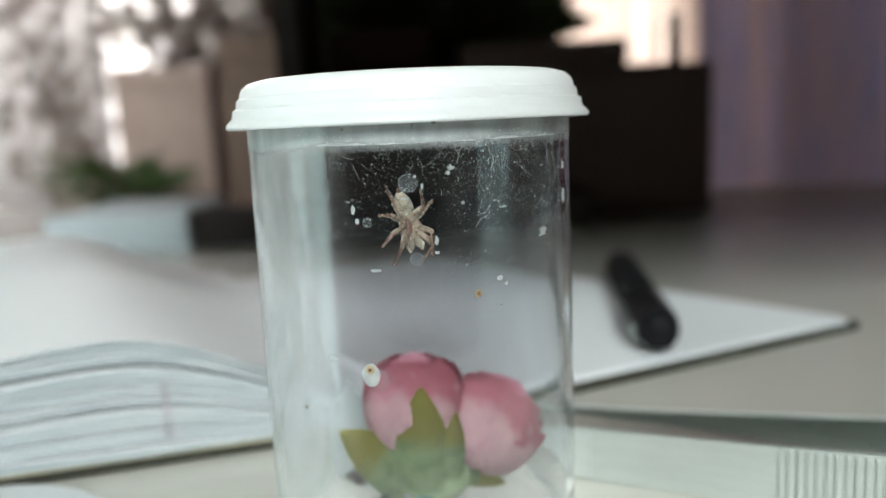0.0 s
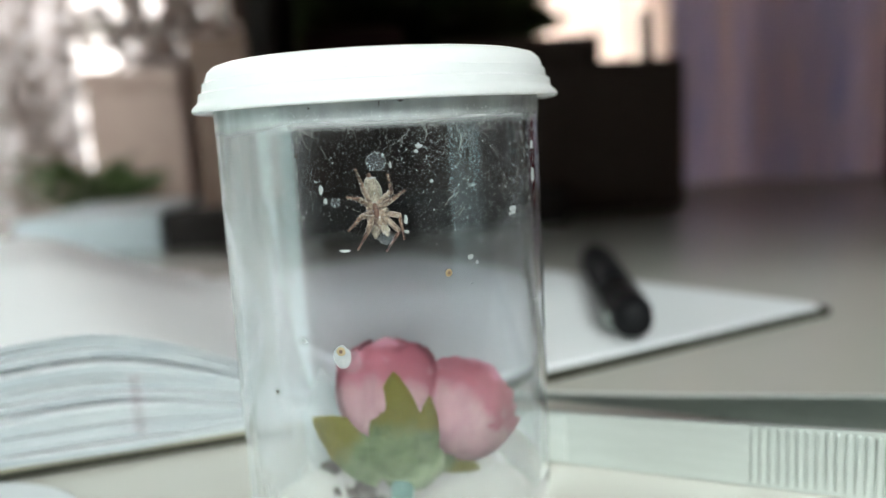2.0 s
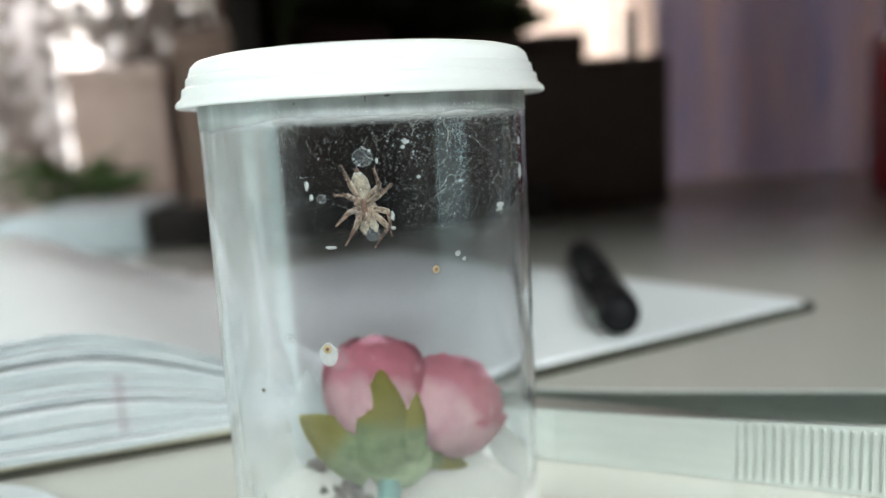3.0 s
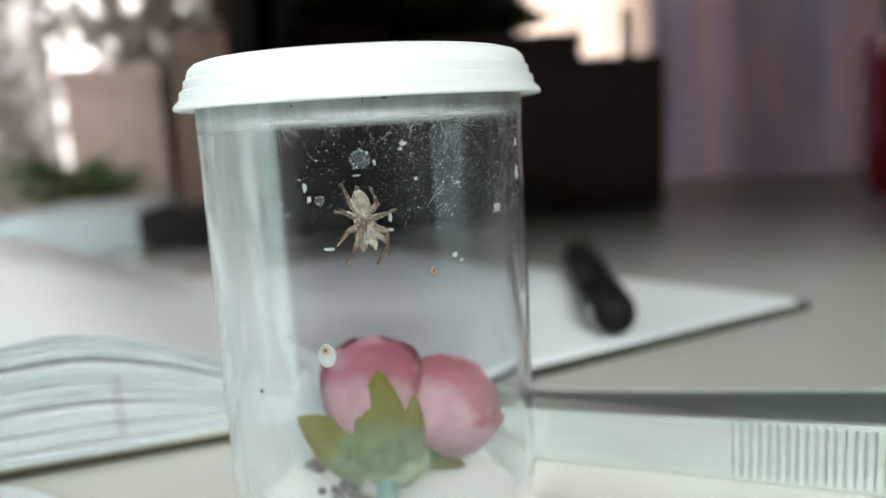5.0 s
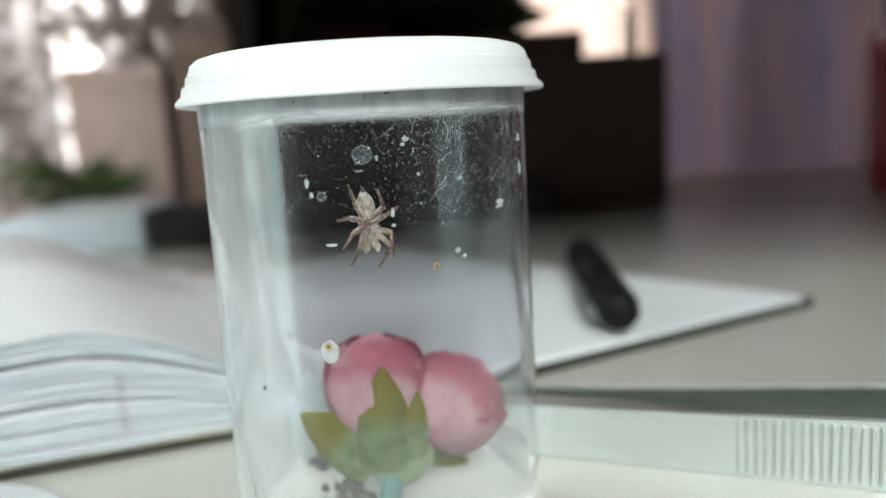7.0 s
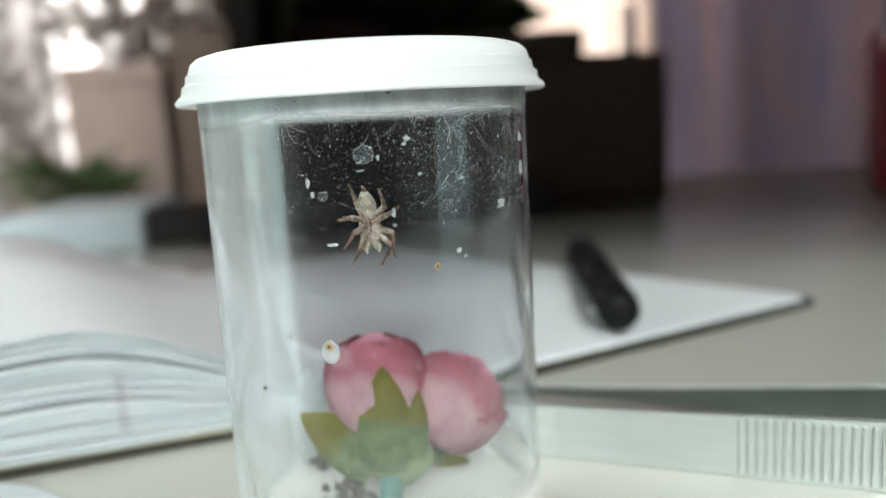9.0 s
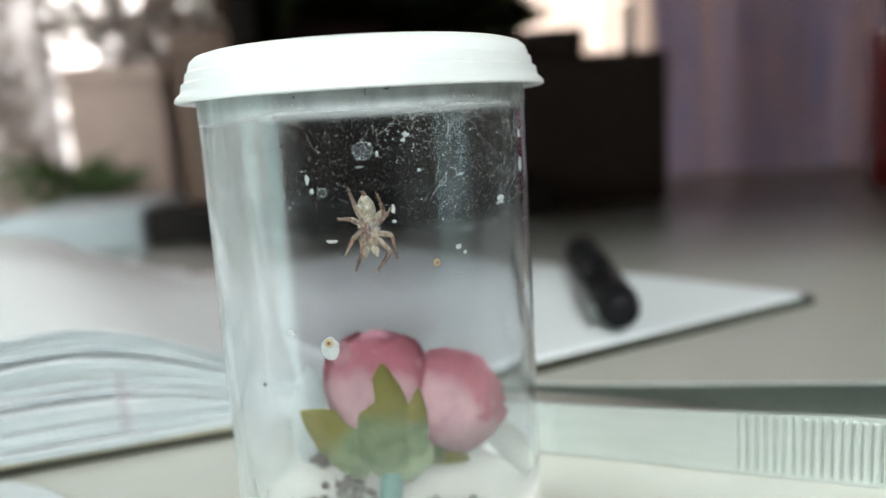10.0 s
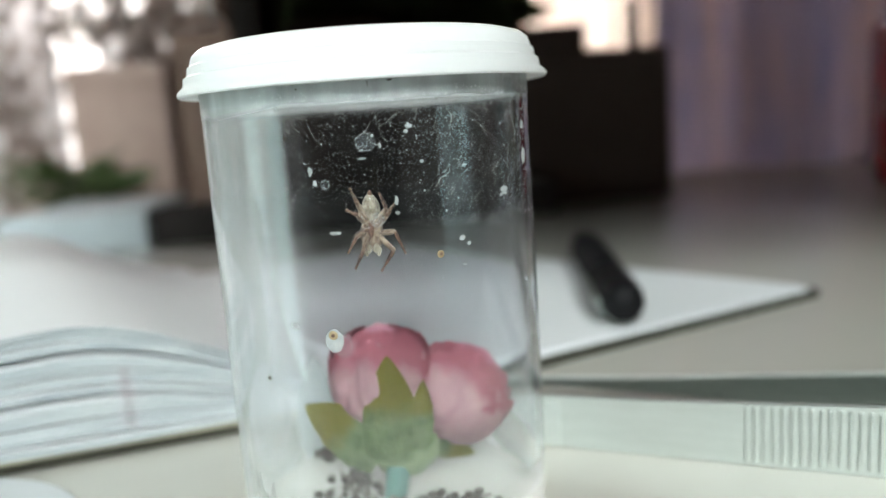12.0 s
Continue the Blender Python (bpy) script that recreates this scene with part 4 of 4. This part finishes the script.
# ---------------------------------------------------------------- dried splashes, dust, silk and scratches on the jar
# angle, height, half width and half height in millimetres
WHITE = (
    (61, 0.0567, 0.69, 1.34), (45.7, 0.0524, 0.92, 0.72), (61, 0.0611, 0.52, 0.75), (-12.6, 0.0492, 0.91, 0.30), (-18.6, 0.0573, 0.39, 0.67),
    (26.2, 0.0470, 0.51, 0.46), (11.2, 0.0622, 0.52, 0.44), (6.1, 0.0529, 0.30, 0.73), (-28.8, 0.0370, 0.54, 0.39), (44.1, 0.0519, 0.44, 0.32),
    (-17.5, 0.0557, 0.31, 0.44), (58.1, 0.0387, 0.49, 0.26), (-27.6, 0.0654, 0.34, 0.37), (28.7, 0.0566, 0.52, 0.23), (2.5, 0.0600, 0.22, 0.51),
    (28.5, 0.0461, 0.35, 0.31), (10.4, 0.0615, 0.37, 0.29), (6.1, 0.0513, 0.37, 0.29), (-26.7, 0.0552, 0.34, 0.30), (-3, 0.0585, 0.66, 0.15),
    (-16.0, 0.0349, 1.20, 1.60), (14.6, 0.0576, 0.30, 0.29), (26.5, 0.0434, 0.43, 0.15), (-25, 0.0537, 0.25, 0.23), (0.5, 0.0613, 0.22, 0.22),
)
BROWN = (
    (-25.9, 0.0617, 0.33, 0.37), (-41.7, 0.0290, 0.33, 0.25), (-69.9, 0.0484, 0.51, 0.17), (0.4, 0.0680, 0.09, 0.80), (4.2, 0.0684, 0.34, 0.20), (6.8, 0.0680, 0.50, 0.22), (9.4, 0.0684, 0.24, 0.14), (-20.5, 0.0676, 0.20, 0.16),
)
RINGED = (
    (18.4, 0.0453, 0.48, 0.53), (-16.2, 0.0357, 0.60, 0.60),
)
DROPS = (
    (-1.6, 0.0605, 1.67, 1.52), (-0, 0.0506, 1.18, 1.10), (-13.4, 0.0343, 1.59, 1.70), (-36.4, 0.0615, 1.62, 1.15), (-14.4, 0.0555, 0.76, 0.74),
    (30.7, 0.0492, 0.63, 0.54),
)
MARKS = [(kind, *row) for kind, rows in (("w", WHITE), ("b", BROWN), ("o", RINGED), ("d", DROPS)) for row in rows]
MARK_MATS = {"w": ("dried_fleck", M["fleck"], "tiny dried white fleck stuck on the jar", 0.00014), "b": ("brown_fleck", M["soil"], "tiny brown speck stuck on the jar", 0.00014),
             "o": ("ringed_spot", M["ring"], "tiny ochre ringed spot on the jar", 0.00012), "d": ("dried_drop", M["drop"], "flat dried water drop on the jar", 0.00005)}
for k, (kind, deg, z, w, h) in enumerate(MARKS):
    name, material, label, high = MARK_MATS[kind]
    mm = 950 if kind == "o" or z < 0.04 else 1350
    flat = Matrix.Diagonal((w / mm, h / mm, high, 1))
    ob = mesh_ob(name, blob(flat, 14, 8, rough=0.9 if kind in "wb" and h < 1.5 else 0.10, freq=1.9, seed=k), material)
    ob.matrix_world = on_jar(deg, z, 0.00012 if kind == "o" else 0.0)
    tagged(ob, label, "spot", "spots on the jar")
    if kind == "d":
        ring = [(w / 1350 * math.cos(a) * q, h / 1350 * math.sin(a) * q, 0.00003) for a, q in
                ((2 * math.pi * i / 36, 1 + 0.10 * noise.noise(Vector((i * 0.4, k, 0)))) for i in range(37))]
        part("crust", tube(ring, [0.00002 + 0.00005 * max(0, noise.noise(Vector((i * 0.5, k * 3.0, 5)))) for i in range(37)], 5), M["fleck"], ob, "whitish dried outline")
    if kind == "o":
        part("dark_centre", blob(Matrix.Translation((0, 0, 0.0001)) @ Matrix.Diagonal((w / 2200, h / 2200, 0.00008, 1)), 10, 6), M["spider_dark"], ob, "dark centre")

random.seed(21)
bm = bmesh.new()
for i in range(3400):
    deg = random.uniform(-75, 75) if i % 3 else random.uniform(10, 70)
    z = 0.0672 - abs(random.gauss(0, 0.011)) if i % 9 else random.uniform(0.012, 0.067)
    if z < 0.011:
        continue
    r = random.uniform(0.000019, 0.000060) * (2.0 if i % 23 == 0 else 1)
    blob(on_jar(deg, z) @ Matrix.Diagonal((r, r * random.uniform(0.7, 1.6), r * 0.5, 1)), 6, 4, bm)
tagged(mesh_ob("dust", bm, M["dust"]), "white dust specks on the jar wall", "dust", "", "stuff")
bm = bmesh.new()
for i in range(85):
    deg, z = random.uniform(-70, 70), 0.0672 - abs(random.gauss(0, 0.0022))
    if i % 12 == 0:
        z = random.uniform(0.050, 0.064)
    pts, turn, step = [], random.uniform(0, 6.283), random.uniform(0.0003, 0.0007)
    for k in range(7):
        pts.append(on_jar(deg, z, -0.00128).translation)
        turn += random.uniform(-0.6, 0.6)
        deg += math.degrees(step * math.cos(turn) / 0.0238)
        z = min(0.0674, z + step * math.sin(turn))
    tube(pts, [0.000016] * 7, 4, bm)
for deg0, z0, many in ((35, 0.0652, 15), (14, 0.0662, 9), (-32, 0.0655, 7), (22, 0.0565, 3)):
    for i in range(many):
        deg, z, turn, step = deg0 + random.gauss(0, 5), min(0.0672, z0 + random.gauss(0, 0.0012)), random.uniform(0, 6.283), random.uniform(0.0003, 0.0008)
        pts = []
        for k in range(6):
            pts.append(on_jar(deg, z, -0.00128).translation)
            turn += random.uniform(-0.7, 0.7)
            deg += math.degrees(step * math.cos(turn) / 0.0238)
            z = min(0.0674, z + step * math.sin(turn))
        tube(pts, [random.uniform(0.000016, 0.000034)] * 6, 4, bm)
# short slanting strokes for scratches on the outer wall, kept in the silk mesh
for i in range(60):
    deg, z, slope = random.uniform(18, 62), random.uniform(0.034, 0.063), random.uniform(0.5, 1.3)
    size = random.uniform(0.0006, 0.0018)
    tube([on_jar(deg + k * math.degrees(size * math.cos(slope) / JR), z + k * size * math.sin(slope), 0.000005).translation for k in (0, 0.5, 1)], [0.000006, 0.000011, 0.000006], 4, bm)
tagged(mesh_ob("silk", bm, M["web"]), "loose strands of spider silk under the lid and fine scratches on the jar wall", "silk", "", "stuff")


# ---------------------------------------------------------------- the spider on the inside of the jar
PX = 0.0000795   # metres across the spider for each unit of its plan


def spider():
    sp = thing("jumping_spider", pose(0, 0, 0), "pale hairy jumping spider clinging head down inside the jar", "spider")
    u = PX
    part("abdomen", blob(squash(0, 29 * u, -9 * u, 15 * u, 28 * u, 13 * u, 0, 0, 3), 24, 16, rough=0.08, freq=2), M["abdomen"], sp, "pale grey-green tapering abdomen")
    part("spinneret", blob(squash(-1 * u, 57 * u, -8 * u, 4 * u, 6 * u, 4 * u), 12, 8, rough=0.1), M["spider_dark"], sp, "dark spinneret")
    for s in (-1, 1):
        for k in range(4):
            part("coxa", blob(squash(s * (9 + k % 2) * u, (13 - 8 * k) * u, -1 * u, 7 * u, 4.5 * u, 5 * u, 0, 0, s * (25 - 16 * k)), 12, 8, rough=0.1), M["spider"], sp)
        palp = tube([(s * 5 * u, -26 * u, 0), (s * 12 * u, -36 * u, 2 * u), (s * 9 * u, -46 * u, 4 * u)], [3.5 * u, 4.2 * u, 3.0 * u], 8)
        part("pedipalp", palp, M["abdomen"], sp)
    part("cephalothorax", blob(squash(0, -12 * u, -9 * u, 20 * u, 26 * u, 13 * u), 24, 16, rough=0.08, freq=2), M["spider"], sp)
    part("sternum", blob(squash(-1 * u, -2 * u, 2 * u, 5 * u, 15 * u, 5 * u), 16, 10, rough=0.1), M["spider_dark"], sp, "dark brown sternum")
    for s in (-1, 1):
        part("chelicera", blob(squash(s * 7 * u, -34 * u, -3 * u, 7 * u, 9 * u, 8 * u), 14, 10, rough=0.1), M["abdomen"], sp)
    return sp


# name, then base, knee and foot in the spider's plan (right, up)
LEGS = (
    ((-8, -10), (-16, -36), (-30, -62)), ((-12, -4), (-26, -10), (-43, -32)), ((-12, 10), (-26, 20), (-45, 22)), ((-8, 16), (-20, 40), (-32, 68)),
    ((10, -12), (36, -36), (17, -68)), ((14, -8), (36, -16), (35, -54)), ((12, 6), (30, 12), (52, 22)), ((10, 14), (25, 32), (14, 59)),
)
jumper = spider()
random.seed(31)
legs = []
for base, knee, foot in LEGS:
    b, k, f = (Vector((p[0] * PX, p[1] * PX, 0)) for p in (base, knee, foot))
    top = 0.0012
    pts = [Vector((0, 0, -0.0002)), (k - b) * 0.55 + Vector((0, 0, 0.0002)), (k - b) + Vector((0, 0, 0.0004)), (k - b).lerp(f - b, 0.45) + Vector((0, 0, 0.0008)), (f - b) + Vector((0, 0, top))]
    leg = part("leg", tube([pts[0], pts[1], pts[2], pts[2].lerp(pts[3], 0.12)], [4.0 * PX, 5.2 * PX, 4.3 * PX, 3.2 * PX], 12), M["spider"], jumper)
    part("shin", tube([pts[2], pts[2].lerp(pts[3], 0.5), pts[3], pts[3].lerp(pts[4], 0.5), pts[4]], [3.1 * PX, 3.6 * PX, 2.9 * PX, 2.1 * PX, 1.4 * PX], 10), M["shin"], leg, "slender brown-banded shin")
    bm = bmesh.new()
    for i in range(70):
        v = random.random() * 3.98
        j = int(v)
        o = pts[j].lerp(pts[j + 1], v - j)
        way = Vector((random.gauss(0, 1), random.gauss(0, 1), random.gauss(0, 1))).normalized()
        tube([o, o + way * random.uniform(5.0, 8.0) * PX * (1 - 0.09 * v)], [0.9 * PX, 0.15 * PX], 3, bm)
    tagged(part("hair", bm, M["abdomen"], leg, "fine pale hairs"), kind="stuff")
    leg.location = b
    part("foot", blob(Matrix.Translation(pts[-1]) @ Matrix.Diagonal((2.6 * PX, 2.6 * PX, 2.6 * PX, 1)), 8, 6), M["spider_dark"], leg, "dark foot")
    legs.append(leg)


# ---------------------------------------------------------------- motion
def motions():
    # seconds, angle round the jar, height, lean of the body
    at = ((0.0, -2.10, 0.05479, 14), (0.5, -2.10, 0.05473, 14), (1.0, -2.35, 0.05432, 13), (1.5, -2.85, 0.05415, 10), (2.0, -2.80, 0.05405, 8), (2.5, -2.49, 0.05415, 8),
          (3.0, -2.15, 0.05412, 8), (3.6, -2.05, 0.05390, 8), (4.4, -1.92, 0.05215, 7), (5.0, -1.88, 0.05198, 7), (5.5, -1.88, 0.05190, 7), (6.0, -1.50, 0.05113, 4),
          (7.0, -1.50, 0.05113, 4), (9.0, -1.50, 0.05115, 4), (9.5, -1.65, 0.05112, 4), (10.0, -1.85, 0.05010, 2), (11.0, -2.00, 0.05006, 1), (11.5, -2.25, 0.04996, 1), (12.0, -2.10, 0.04917, -2))
    rows = []
    for t, deg, z, lean in at:
        a = radians(deg)
        r = 0.0218
        rows.append((t, pose(r * math.sin(a), -r * math.cos(a), z, 90, 0, deg) @ pose(0, 0, 0, 0, 0, lean)))
    walk(jumper, rows)
    # turn of each leg about its hip, in degrees
    at = (0.0, 1.5, 3.0, 5.0, 6.5, 10.2, 12.0)
    turns = (
        (-14, -12, -14, -9, -6, 4, 2),
        (-19, -14, -17, -11, -3, 5, 8),
        (-14, -18, -10, -13, 10, -3, -22),
        (-16, -16, -10, -9, -10, -8, -1),
        (-16, -13, -13, -8, -8, -9, -3),
        (-15, 1, -1, -8, -1, 9, 26),
        (11, 1, 7, -10, 5, 21, 31),
        (-29, -24, -18, -9, -13, -9, -2),
    )
    hold = ((0.6, 0), (1.2, 1), (3.4, 2), (4.6, 3), (5.5, 3), (6.0, 4), (9.5, 4), (10.0, 5), (11.6, 5))
    for leg, turn in zip(legs, turns):
        keys = sorted([(t, turn[k]) for k, t in enumerate(at)] + [(t, turn[k]) for t, k in hold])
        home = leg.location.copy()
        walk(leg, [(t, pose(home.x, home.y, home.z, 0, 0, deg)) for t, deg in keys])


motions()
